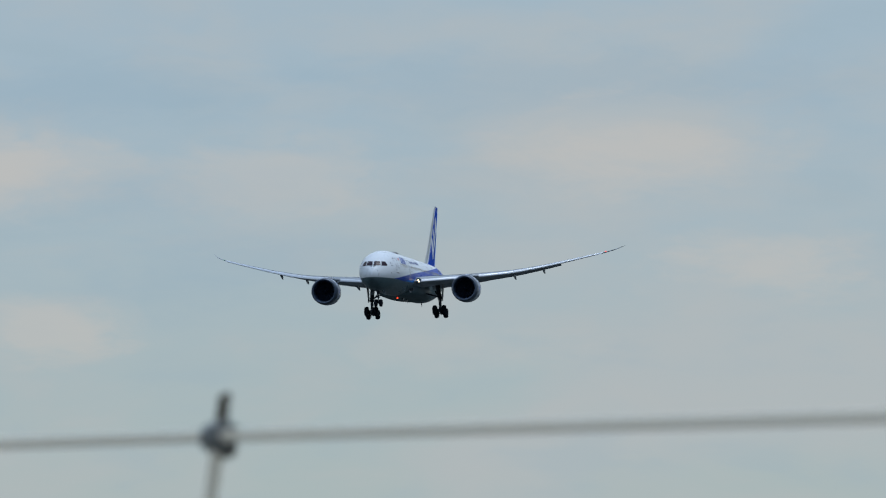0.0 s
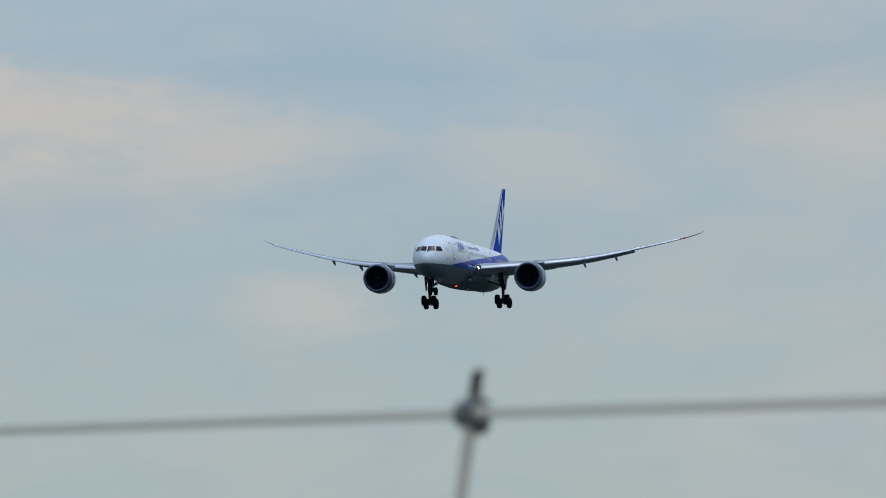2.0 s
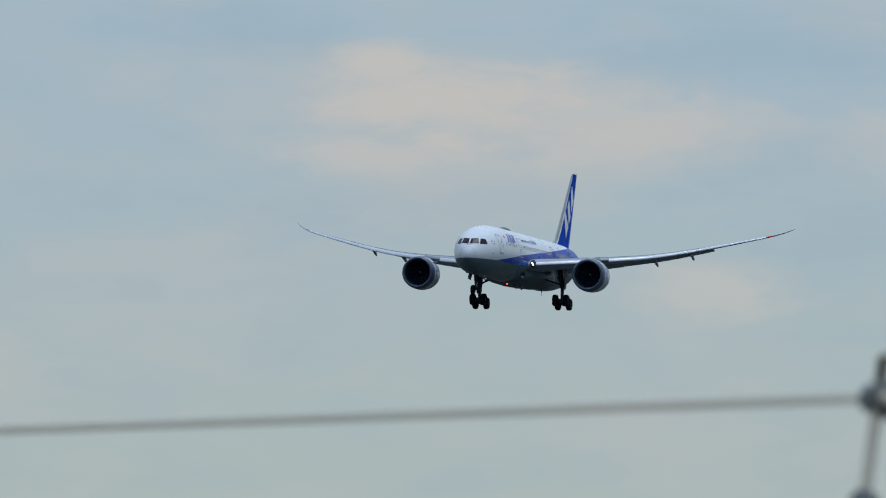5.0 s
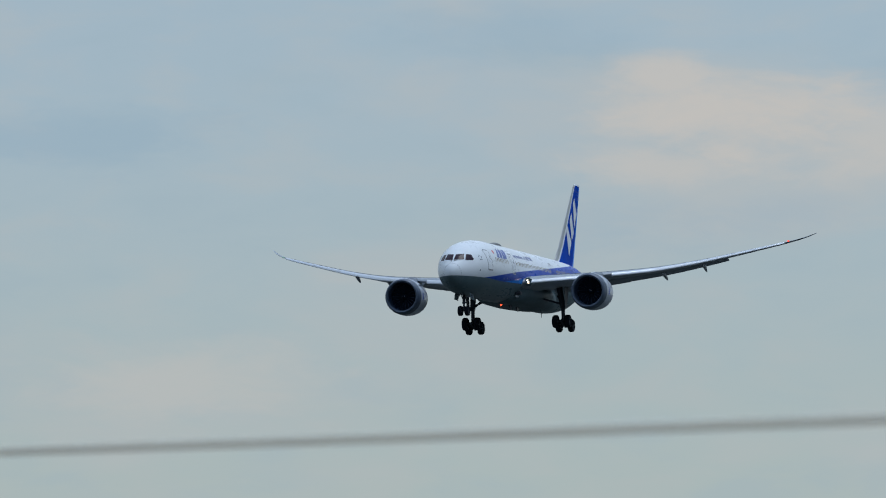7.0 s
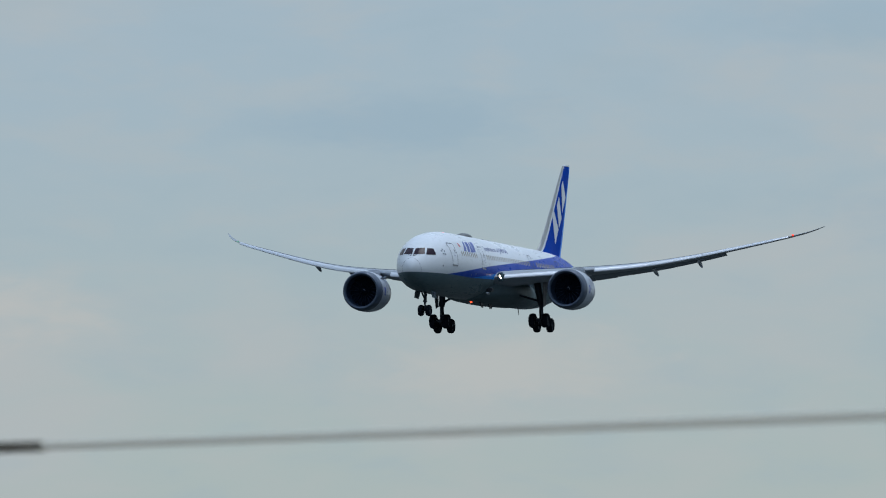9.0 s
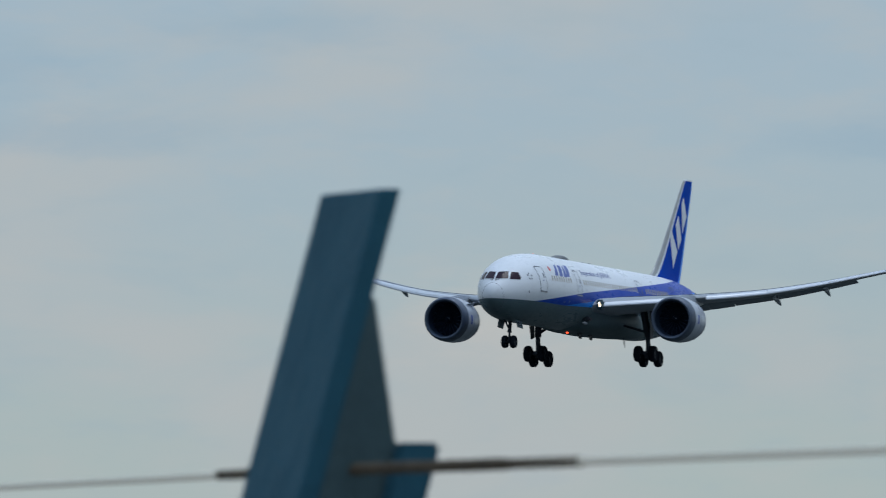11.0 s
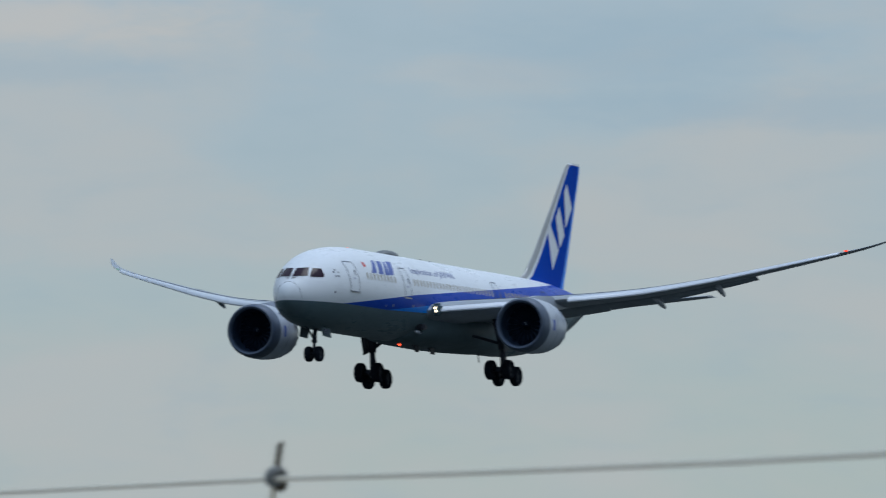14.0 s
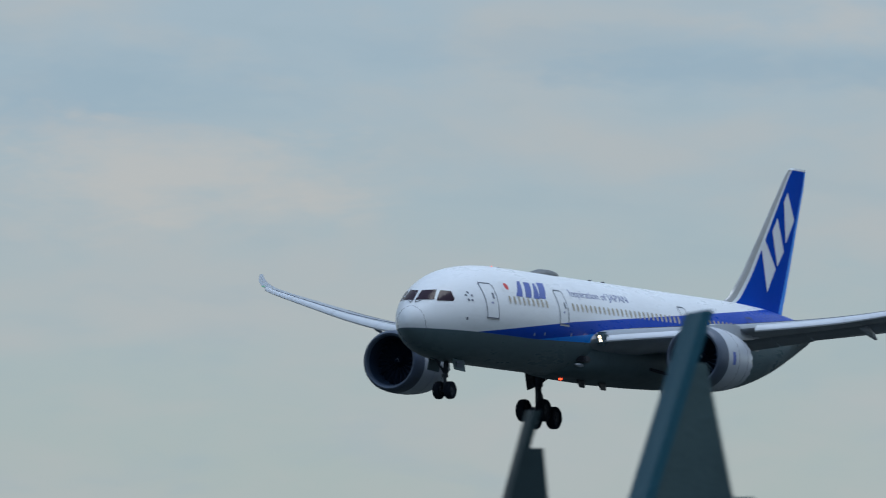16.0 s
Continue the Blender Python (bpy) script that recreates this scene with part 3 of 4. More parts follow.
def build_wheel(parent, at, radius, width):
    bm = bmesh.new()
    w = width / 2
    spin(bm, [(-w * 0.7, radius * 0.52), (-w, radius * 0.68), (-w, radius * 0.84), (-w * 0.78, radius * 0.95), (-w * 0.4, radius), (-0.02, radius), (-0.02, radius * 0.985), (0.02, radius * 0.985), (0.02, radius), (w * 0.4, radius),
              (w * 0.78, radius * 0.95), (w, radius * 0.84), (w, radius * 0.68), (w * 0.7, radius * 0.52)], "y", at, 28, False)
    part("tyre", bm, RUBBER, parent, "black rubber tyre, tinted navy for haze")
    bm = bmesh.new()
    spin(bm, [(-w * 0.72, 0.05), (-w * 0.55, radius * 0.2), (-w * 0.35, radius * 0.36), (-w * 0.72, radius * 0.53), (w * 0.72, radius * 0.53), (w * 0.35, radius * 0.36), (w * 0.55, radius * 0.2), (w * 0.72, 0.05)], "y", at, 24, True)
    part("rim", bm, HUB, parent)


def build_main_gear(side, plane):
    y = side * 4.95
    foot = Vector((28 - 28.05, y, -4.72))
    bm = bmesh.new()
    tube(bm, (28 - 27.4, side * 4.7, -0.9), (28 - 27.9, y, -3.0), 0.33, 0.29, 14)
    tube(bm, (28 - 27.9, y, -2.9), foot, 0.20, 0.20, 14)
    spin(bm, [(-0.12, 0.2), (-0.1, 0.27), (0.1, 0.27), (0.12, 0.2)], "z", (28 - 27.9, y, -2.98), 14)
    gear = part("main_landing_gear", bm, STEEL, plane, "lowered four-wheel main landing gear leg")
    tilt = radians(15)
    ahead = Vector((math.cos(tilt), 0, math.sin(tilt)))
    bm = bmesh.new()
    tube(bm, foot + ahead * 0.95, foot - ahead * 0.95, 0.17, 0.17, 12)
    part("bogie_beam", bm, STEEL, gear)
    for k in (0.75, -0.75):
        c = foot + ahead * k
        bm = bmesh.new()
        tube(bm, c + Vector((0, -0.85, 0)), c + Vector((0, 0.85, 0)), 0.10, 0.10, 10)
        part("axle", bm, STEEL, gear)
        for q in (-0.66, 0.66):
            build_wheel(gear, c + Vector((0, q, 0)), 0.69, 0.56)
    bm = bmesh.new()
    tube(bm, (28 - 27.9, y, -2.7), (28 - 26.2, side * 2.4, -1.9), 0.11, 0.09, 10)
    part("side_brace", bm, STEEL, gear)
    bm = bmesh.new()
    tube(bm, (28 - 27.9, y, -2.9), (28 - 29.4, side * 4.0, -1.7), 0.10, 0.09, 10)
    part("drag_brace", bm, STEEL, gear)
    bm = bmesh.new()
    a = Vector((28 - 28.15, y, -3.2))
    for p, q in ((a, a + Vector((-0.42, 0, -0.55))), (a + Vector((-0.42, 0, -0.55)), foot + Vector((-0.2, 0, 0.15)))):
        tube(bm, p, q, 0.07, 0.05, 8)
    tube(bm, a + Vector((0.42, 0.1, -0.1)), foot + Vector((0.5, 0.1, 0.35)), 0.035, 0.035, 6)
    part("torque_link", bm, STEEL, gear)
    # leg door, outboard
    bm = bmesh.new()
    loft(bm, [[Vector((28 - 26.7, side * 5.45, -0.85)), Vector((28 - 28.3, side * 5.45, -0.85)), Vector((28 - 28.05, side * 5.3, -3.1)), Vector((28 - 27.2, side * 5.3, -3.3))],
              [Vector((28 - 26.7, side * 5.51, -0.85)), Vector((28 - 28.3, side * 5.51, -0.85)), Vector((28 - 28.05, side * 5.36, -3.1)), Vector((28 - 27.2, side * 5.36, -3.3))]])
    part("leg_door", bm, STEEL, gear)


def build_nose_gear(plane):
    foot = Vector((28 - 5.5, 0, -4.58))
    bm = bmesh.new()
    tube(bm, (28 - 5.75, 0, -2.5), (28 - 5.55, 0, -3.75), 0.16, 0.15, 12)
    tube(bm, (28 - 5.55, 0, -3.7), foot, 0.10, 0.10, 12)
    spin(bm, [(-0.1, 0.13), (-0.08, 0.19), (0.08, 0.19), (0.1, 0.13)], "z", (28 - 5.55, 0, -3.72), 12)
    gear = part("nose_landing_gear", bm, STEEL, plane, "lowered twin-wheel nose landing gear leg")
    bm = bmesh.new()
    tube(bm, foot + Vector((0, -0.5, 0)), foot + Vector((0, 0.5, 0)), 0.08, 0.08, 10)
    part("axle", bm, STEEL, gear)
    for q in (-0.37, 0.37):
        build_wheel(gear, foot + Vector((0, q, 0)), 0.53, 0.43)
    bm = bmesh.new()
    tube(bm, (28 - 5.4, 0, -3.5), (28 - 3.9, 0, -2.6), 0.08, 0.07, 8)
    part("drag_brace", bm, STEEL, gear)
    bm = bmesh.new()
    tube(bm, (28 - 5.5, 0, -3.75), (28 - 5.75, 0, -4.1), 0.05, 0.05, 8)
    tube(bm, (28 - 5.75, 0, -4.1), foot, 0.05, 0.05, 8)
    part("torque_link", bm, STEEL, gear)
    for side in (1, -1):
        bm = bmesh.new()
        loft(bm, [[Vector((28 - 4.9, side * 0.72, -2.7)), Vector((28 - 6.5, side * 0.72, -2.75)), Vector((28 - 6.4, side * 0.86, -3.45)), Vector((28 - 5.0, side * 0.86, -3.38))],
                  [Vector((28 - 4.9, side * 0.77, -2.7)), Vector((28 - 6.5, side * 0.77, -2.75)), Vector((28 - 6.4, side * 0.91, -3.45)), Vector((28 - 5.0, side * 0.91, -3.38))]])
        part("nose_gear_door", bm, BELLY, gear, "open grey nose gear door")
        bm = bmesh.new()
        for k in range(2):
            z = -2.95 - 0.2 * k
            box(bm, (28 - 5.9, side * 0.90 - 0.03, z - 0.05), (28 - 5.2, side * 0.90 + 0.03, z + 0.05))
        part("number_bar", bm, SEAM, gear)


def lettering(text, size, material, parent, name, slant=0.0, thick=0.02, bold=0.0):
    """Text as a mesh in its own x-y plane, centred on its start."""
    curve = bpy.data.curves.new(name, "FONT")
    curve.body, curve.size, curve.extrude, curve.shear = text, size, thick, slant
    curve.resolution_u = 4
    curve.offset = bold
    ob = new(name + "_source", curve)
    mesh = bpy.data.meshes.new_from_object(ob.evaluated_get(bpy.context.evaluated_depsgraph_get()))
    bpy.data.objects.remove(ob)
    bpy.data.curves.remove(curve)
    bm = bmesh.new()
    bm.from_mesh(mesh)
    bpy.data.meshes.remove(mesh)
    return bm


# the airline's mark as three plain tapered shapes: corners as shares of its length and height
HULL_MARK = [((0.00, 0), (0.24, 0), (0.43, 1), (0.33, 1)), ((0.35, 0), (0.58, 0), (0.80, 1), (0.57, 1)), ((0.66, 0), (0.89, 0), (1.00, 1), (0.92, 1))]
FIN_MARK = [((0.00, 0), (0.31, 0.02), (0.12, 1.0), (0.00, 1.0)), ((0.37, -0.02), (0.60, -0.06), (0.52, 0.84), (0.34, 0.84)), ((0.68, 0.0), (1.00, 0.0), (0.88, 0.84), (0.75, 0.84))]


def plain_mark(shapes, thick):
    """Plain slanted shapes that stand for the airline's mark, in a unit square."""
    bm = bmesh.new()
    for ring in shapes:
        loft(bm, [[Vector((a, b, c)) for a, b in ring] for c in (0.0, thick)])
    return bm


def islands(bm):
    """Splits a lettering into one bmesh a letter."""
    left = set(bm.faces)
    while left:
        heap = [left.pop()]
        found = list(heap)
        while heap:
            for edge in heap.pop().edges:
                for face in edge.link_faces:
                    if face in left:
                        left.remove(face)
                        heap.append(face)
                        found.append(face)
        single = bmesh.new()
        made = {}
        for face in found:
            single.faces.new([made.setdefault(v, None) or made.update({v: single.verts.new(v.co)}) or made[v] for v in face.verts])
        yield single


def on_hull(bm, s0, z0, wide, out=0.012):
    """Lays a flat lettering on the left hull side: x runs aft from s0, y runs up from z0 along the skin."""
    lo = min(v.co.x for v in bm.verts)
    span = max(v.co.x for v in bm.verts) - lo
    long = [e for e in bm.edges if e.calc_length() > 0.25]
    bmesh.ops.subdivide_edges(bm, edges=long, cuts=3)
    for v in bm.verts:
        s = s0 + (v.co.x - lo) / span * wide
        z = z0 + v.co.y
        v.co = hull(s, z, out + 0.5 * v.co.z)


def mirror_side(bm):
    for v in bm.verts:
        v.co.y = -v.co.y


MARK = ""


def build_airliner():
    plane = tagged(new("airliner"), "white and blue twin-engine airliner descending with landing gear lowered", "airliner")
    # hull
    bm = bmesh.new()
    stations = sorted(set([row[0] for row in HULL_TABLE] + [0.55, 0.85, 1.2, 1.7, 2.4, 3.2, 4.2, 5.6, 7.4, 9.7] + list(np.arange(12, 56, 1.0))))
    rings = []
    for s in stations:
        top, keel, wide = interp(HULL_TABLE, s)
        mid, half = (top + keel) / 2, (top - keel) / 2
        rings.append([Vector((28 - s, wide * math.cos(a), mid + half * math.sin(a))) for a in np.linspace(0, 2 * math.pi, 72, endpoint=False)])
    loft(bm, rings)
    body = part("fuselage", bm, HULL, plane, "white fuselage with blue band and grey belly darkened by painted shade")
    # wing-to-body fairing under the hull
    bm = bmesh.new()
    rings = []
    for s, w, low in ((17.0, 0.3, -2.7), (18.4, 1.7, -2.90), (20.3, 2.65, -2.97), (23.0, 3.15, -3.02), (28.0, 3.25, -3.06), (32.0, 3.0, -3.0), (35.0, 2.4, -2.92), (37.0, 0.6, -2.6)):
        rings.append([Vector((28 - s, w * math.copysign(abs(math.cos(a)) ** 0.7, math.cos(a)), -1.75 + (-low - 1.75) * math.copysign(abs(math.sin(a)) ** 0.75, math.sin(a)))) for a in np.linspace(0, 2 * math.pi, 36, endpoint=False)])
    loft(bm, rings)
    fairing = part("belly_fairing", bm, BELLY, plane, "grey wing root fairing, shade included in its colour")
    # air scoops, antennas and drain masts under the belly
    for s, y in ((18.75, 2.40), (18.75, -2.40)):
        bm = bmesh.new()
        box(bm, (28 - s - 0.8, y - 0.35, -2.16), (28 - s, y + 0.3, -1.78), Matrix.Identity(4))
        bmesh.ops.bevel(bm, geom=list(bm.edges), offset=0.09, segments=2, affect="EDGES")
        part("air_inlet", bm, DARK, fairing, "dark air inlet")
    for side in (1, -1):
        bm = bmesh.new()
        spin(bm, [(28 - 18.2, 0.02), (28 - 18.4, 0.09), (28 - 18.8, 0.13), (28 - 19.2, 0.10), (28 - 19.35, 0.02)], "x", (0, side * 2.28, -2.34), 12)
        part("scoop_fairing", bm, GREY, fairing, "small pale teardrop fairing")
    bm = bmesh.new()
    spin(bm, [(28 - 55.55, 0.40), (28 - 55.6, 0.54), (28 - 56.2, 0.40), (28 - 56.42, 0.30), (28 - 56.3, 0.22)], "x", (0, 0, 1.72), 20)
    part("tail_outlet", bm, DARK, body, "dark exhaust outlet at the tail's end")
    for s, y in ((21.9, 0.6), (24.8, 0.6)):
        bm = bmesh.new()
        z = -2.98
        loft(bm, [[Vector((28 - s, y - 0.06, z)), Vector((28 - s - 1.0, y - 0.06, z)), Vector((28 - s - 1.1, y - 0.03, z - 0.48)), Vector((28 - s - 0.45, y - 0.03, z - 0.48))],
                  [Vector((28 - s, y + 0.06, z)), Vector((28 - s - 1.0, y + 0.06, z)), Vector((28 - s - 1.1, y + 0.03, z - 0.48)), Vector((28 - s - 0.45, y + 0.03, z - 0.48))]])
        part("blade_antenna", bm, DARK, plane)
    bm = bmesh.new()
    tube(bm, (28 - 31.5, 1.6, -3.0), (28 - 31.8, 1.6, -3.75), 0.05, 0.03, 6)
    part("drain_mast", bm, DARK, plane)
    # beacons
    for s, z, r in ((20.9, -3.0, 0.12), (11.4, 3.09, 0.05)):
        bm = bmesh.new()
        bmesh.ops.create_uvsphere(bm, u_segments=12, v_segments=8, radius=r, matrix=pose(28 - s, 0, z))
        part("beacon", bm, BEACON, plane, "glowing red beacon lamp")
    # satellite dome and small crown antennas
    bm = bmesh.new()
    rings = []
    for s, w, h in ((16.9, 0.15, 0.05), (17.35, 0.56, 0.22), (17.9, 0.66, 0.32), (18.7, 0.66, 0.34), (19.2, 0.60, 0.30), (19.7, 0.15, 0.05)):
        rings.append([Vector((28 - s, w * math.cos(a), 3.0 + (h + 0.06) * max(-0.3, math.sin(a)))) for a in np.linspace(0, 2 * math.pi, 20, endpoint=False)])
    loft(bm, rings)
    part("antenna_dome", bm, DOME, plane, "grey satellite antenna dome")
    for s, h in ((11.7, 0.08), (24.2, 0.13), (26.0, 0.13)):
        bm = bmesh.new()
        loft(bm, [[Vector((28 - s, -0.04, 3.02)), Vector((28 - s - 0.6, -0.04, 3.02)), Vector((28 - s - 0.7, 0, 3.05 + h)), Vector((28 - s - 0.35, 0, 3.05 + h))],
                  [Vector((28 - s, 0.04, 3.02)), Vector((28 - s - 0.6, 0.04, 3.02)), Vector((28 - s - 0.7, 0.01, 3.05 + h)), Vector((28 - s - 0.35, 0.01, 3.05 + h))]])
        part("crown_antenna", bm, DARK, plane)
    # cockpit panes, both sides
    for side in (1, -1):
        for name, corners in PANES.items():
            bm = bmesh.new()
            a, b, c, d = corners[:4]
            grid = []
            for i in range(9):
                u = i / 8
                low = (a[0] + (d[0] - a[0]) * u, a[1] + (d[1] - a[1]) * u)
                high = (b[0] + (c[0] - b[0]) * u, b[1] + (c[1] - b[1]) * u)
                if name == "side":  # the upper rear corner is cut off
                    high = (1.03 + 0.72 * u, 1.13 - 0.05 * min(u, 0.625) - 1.15 * max(0.0, u - 0.625))
                row = []
                for j in range(5):
                    v = j / 4
                    p = nose(low[0] + (high[0] - low[0]) * v, low[1] + (high[1] - low[1]) * v, 0.022)
                    row.append(bm.verts.new((p.x, side * p.y, p.z)))
                grid.append(row)
            for i in range(8):
                for j in range(4):
                    bm.faces.new((grid[i][j], grid[i][j + 1], grid[i + 1][j + 1], grid[i + 1][j]))
            part("cockpit_pane", bm, PANE, body, "dark cockpit window pane")
    # wipers
    for side in (1, -1):
        bm = bmesh.new()
        p, q = nose(side * 0.14, 0.33, 0.04), nose(side * 0.05, 0.60, 0.05)
        tube(bm, p, q, 0.025, 0.02, 6)
        tube(bm, p, nose(side * 0.42, 0.47, 0.05), 0.02, 0.015, 6)
        part("wiper", bm, DARK, body)
    # radome seam
    bm = bmesh.new()
    pts = [nose(0.93 * math.cos(a), -0.98 + 1.10 * math.sin(a), 0.004) for a in np.linspace(0, 2 * math.pi, 48, endpoint=False)]
    pipe(bm, pts + pts[:1], 0.010, 5)
    part("radome_seam", bm, SEAM, body)
    # passenger doors
    for side in (1, -1):
        for s0, s1, z0, z1 in ((5.60, 6.90, -0.30, 1.76), (14.9, 16.05, -0.12, 1.90), (32.1, 33.1, -0.1, 1.98), (42.0, 43.0, -0.0, 1.95)):
            bm = bmesh.new()
            patch(bm, [(s0, z0), (s1, z0), (s1, z1), (s0, z1)], 0.010, 6, side)
            door = part("cabin_door", bm, HULL, plane, "closed cabin door")
            bm = bmesh.new()
            ribbon(bm, [(s0, z0), (s1, z0), (s1, z1 - 0.12), (s1 - 0.12, z1), (s0 + 0.12, z1), (s0, z1 - 0.12), (s0, z0)], 0.07, 0.018, side)
            part("door_seal", bm, SEAM, door, "dark door outline")
            bm = bmesh.new()
            mid = (s0 + s1) / 2
            patch(bm, [(mid + 0.2, 0.85), (mid + 0.38, 0.85), (mid + 0.38, 1.2), (mid + 0.2, 1.2)], 0.018, 2, side)
            part("door_window", bm, SEAM, door)
            bm = bmesh.new()
            patch(bm, [(mid - 0.1, 0.55), (mid + 0.15, 0.55), (mid + 0.15, 0.66), (mid - 0.1, 0.66)], 0.018, 2, side)
            part("door_handle", bm, CAPTION, door)
            bm = bmesh.new()
            patch(bm, [(s0 - 0.02, z0 - 0.10), (s1 + 0.05, z0 - 0.10), (s1 + 0.05, z0 - 0.02), (s0 - 0.02, z0 - 0.02)], 0.03, 2, side)
            part("door_sill", bm, BARE, door)
    # cabin windows: one mesh shared along each side
    for side in (1, -1):
        bm = bmesh.new()
        centre = hull(20.0, 1.0)
        ring = [bm.verts.new(hull(20.0 + 0.135 * math.copysign(abs(math.cos(a)) ** 0.6, math.cos(a)), 1.0 + 0.235 * math.copysign(abs(math.sin(a)) ** 0.75, math.sin(a)), 0.014) - centre) for a in np.linspace(0, 2 * math.pi, 14, endpoint=False)]
        if side < 0:
            for v in ring:
                v.co.y = -v.co.y
        bm.faces.new(ring)
        first = None
        for s in [8.46 + 0.607 * k for k in range(9)] + [16.9 + 0.609 * k for k in range(25)] + [34.2 + 0.617 * k for k in range(11)]:
            if first is None:
                ob = part("cabin_window", bm, CABIN, body)
                first = ob
            else:
                ob = new("cabin_window", first.data)
                ob.parent = body
            p = hull(s, 0.98 + 0.010 * (s - 15))
            ob.location = (p.x, side * p.y, p.z)
    # titles on both hull sides, flag disc, dark end block of the title
    for side in (1, -1):
        for text, s0, z0, size, wide, skew in ((MARK, 9.41, 1.20, 0.95, 3.45, 0.15), ("Inspiration of JAPAN", 17.1, 1.66, 0.60, 8.15, 0.12)):
            bm = plain_mark(HULL_MARK, 0.02) if text == MARK else lettering(text, size, LETTER, body, "title", slant=skew, bold=-0.001)
            for v in bm.verts:
                v.co.y = v.co.y * size if text == MARK else v.co.y + 0.022 * v.co.x
            on_hull(bm, s0, z0, wide)
            if side < 0:
                xs = [v.co.x for v in bm.verts]
                a, b = min(xs), max(xs)
                for v in bm.verts:
                    v.co.x = a + b - v.co.x
                mirror_side(bm)
            bmesh.ops.remove_doubles(bm, verts=bm.verts, dist=0.0005)
            for single in islands(bm):
                part("title_bar" if text == MARK else "caption_letter", single, LETTER if text == MARK else CAPTION, body, smooth=False)
            bm.free()
        bm = bmesh.new()
        patch(bm, [(12.50, 1.26), (13.35, 1.26), (14.20, 2.25), (13.30, 2.25)], 0.014, 4, side)
        part("title_block", bm, LETTER, body, "dark blue block")
        bm = bmesh.new()
        patch(bm, [(8.05, 1.38), (9.45, 1.38), (9.45, 2.0), (8.05, 2.0)], 0.006, 4, side)
        flag = part("flag", bm, WHITE, plane, "white flag with a red disc")
        bm = bmesh.new()
        ring = [hull(8.60 + 0.25 * math.cos(a), 1.71 + 0.20 * math.sin(a), 0.014) for a in np.linspace(0, 2 * math.pi, 20, endpoint=False)]
        bm.faces.new([bm.verts.new((p.x, side * p.y, p.z)) for p in ring])
        part("disc", bm, RED, flag, "red disc")
        # small emblem behind the cockpit
        bm = bmesh.new()
        for k in range(5):
            a = radians(90 + 72 * k)
            patch(bm, [(4.27 + 0.24 * math.cos(a) - 0.07, 0.84 + 0.24 * math.sin(a) - 0.06), (4.27 + 0.24 * math.cos(a) + 0.07, 0.84 + 0.24 * math.sin(a) - 0.06),
                       (4.27 + 0.24 * math.cos(a) + 0.07, 0.84 + 0.24 * math.sin(a) + 0.06), (4.27 + 0.24 * math.cos(a) - 0.07, 0.84 + 0.24 * math.sin(a) + 0.06)], 0.012, 1, side)
        part("emblem", bm, SEAM, body, "small ring emblem")
        for s, z, tone in ((3.78, -0.48, SEAM), (11.3, -1.62, SEAM), (14.15, -1.42, SEAM), (14.75, -1.40, SEAM), (11.8, -0.93, GREY), (13.1, -0.82, GREY), (16.6, -0.68, GREY)):
            bm = bmesh.new()
            patch(bm, [(s - 0.07, z - 0.08), (s + 0.07, z - 0.08), (s + 0.07, z + 0.08), (s - 0.07, z + 0.08)], 0.012, 1, side)
            part("service_port", bm, tone, body)
    # tail fin: deep blue with a worn metal leading edge
    fin_rows = [(2.5, 41.9, 10.0), (2.9, 43.05, 8.9), (3.4, 44.15, 7.98), (4.1, 45.05, 7.37), (5.0, 46.1, 6.65), (8.0, 48.9, 4.9), (11.0, 51.65, 3.2), (11.6, 52.22, 2.78), (11.9, 52.68, 2.37)]

    def fin_ring(z, lead, chord, a0, a1, grow=1.0):
        cs = [a0 + (a1 - a0) * k / 6 for k in range(7)]
        half = [grow * 0.5 * 0.10 * chord * 2.97 * (math.sqrt(max(c, 0.0)) * 0.6 - 0.2 * c - 0.4 * c * c * (1 - 0.0 * c)) if c < 1 else 0.0 for c in cs]
        half = [max(h, 0.012) for h in half]
        return [Vector((28 - lead - c * chord, h, z)) for c, h in zip(cs, half)] + [Vector((28 - lead - c * chord, -h, z)) for c, h in reversed(list(zip(cs, half)))]
    bm = bmesh.new()
    loft(bm, [fin_ring(z, lead, chord, 0.155, 0.93) for z, lead, chord in fin_rows])
    fin = part("tail_fin", bm, BLUE, plane, "deep blue tail fin with white slanted bars")
    bm = bmesh.new()
    loft(bm, [fin_ring(z, lead, chord, 0.095, 0.156, 1.002) for z, lead, chord in fin_rows])
    part("fin_white_stripe", bm, WHITE, fin, "white stripe behind the leading edge")
    bm = bmesh.new()
    loft(bm, [fin_ring(z, lead, chord, 0.0, 0.096, 1.002) for z, lead, chord in fin_rows])
    part("fin_leading_edge", bm, BARE, fin, "worn bare metal leading edge")
    bm = bmesh.new()
    loft(bm, [fin_ring(z, lead, chord, 0.929, 1.0, 1.0) for z, lead, chord in fin_rows])
    part("fin_trailing_strip", bm, SKYBLUE, fin, "bright blue trailing edge")
    bm = bmesh.new()
    loft(bm, [fin_ring(z, lead, chord, 0.0, 1.0, 1.03) for z, lead, chord in ((11.89, 52.5, 2.55), (12.02, 53.1, 1.95))])
    part("fin_cap", bm, WHITE, fin, "pale fin tip cap")
    for side in (1, -1):
        # bars climb along the fin
        bm = plain_mark(FIN_MARK, 0.02)
        for v in bm.verts:
            p, q = v.co.x, v.co.y
            if side < 0:
                p = 1 - p
            s = FIN_A[0] + p * (FIN_B[0] - FIN_A[0]) + q * (FIN_C[0] - FIN_A[0])
            z = FIN_A[1] + p * (FIN_B[1] - FIN_A[1]) + q * (FIN_C[1] - FIN_A[1])
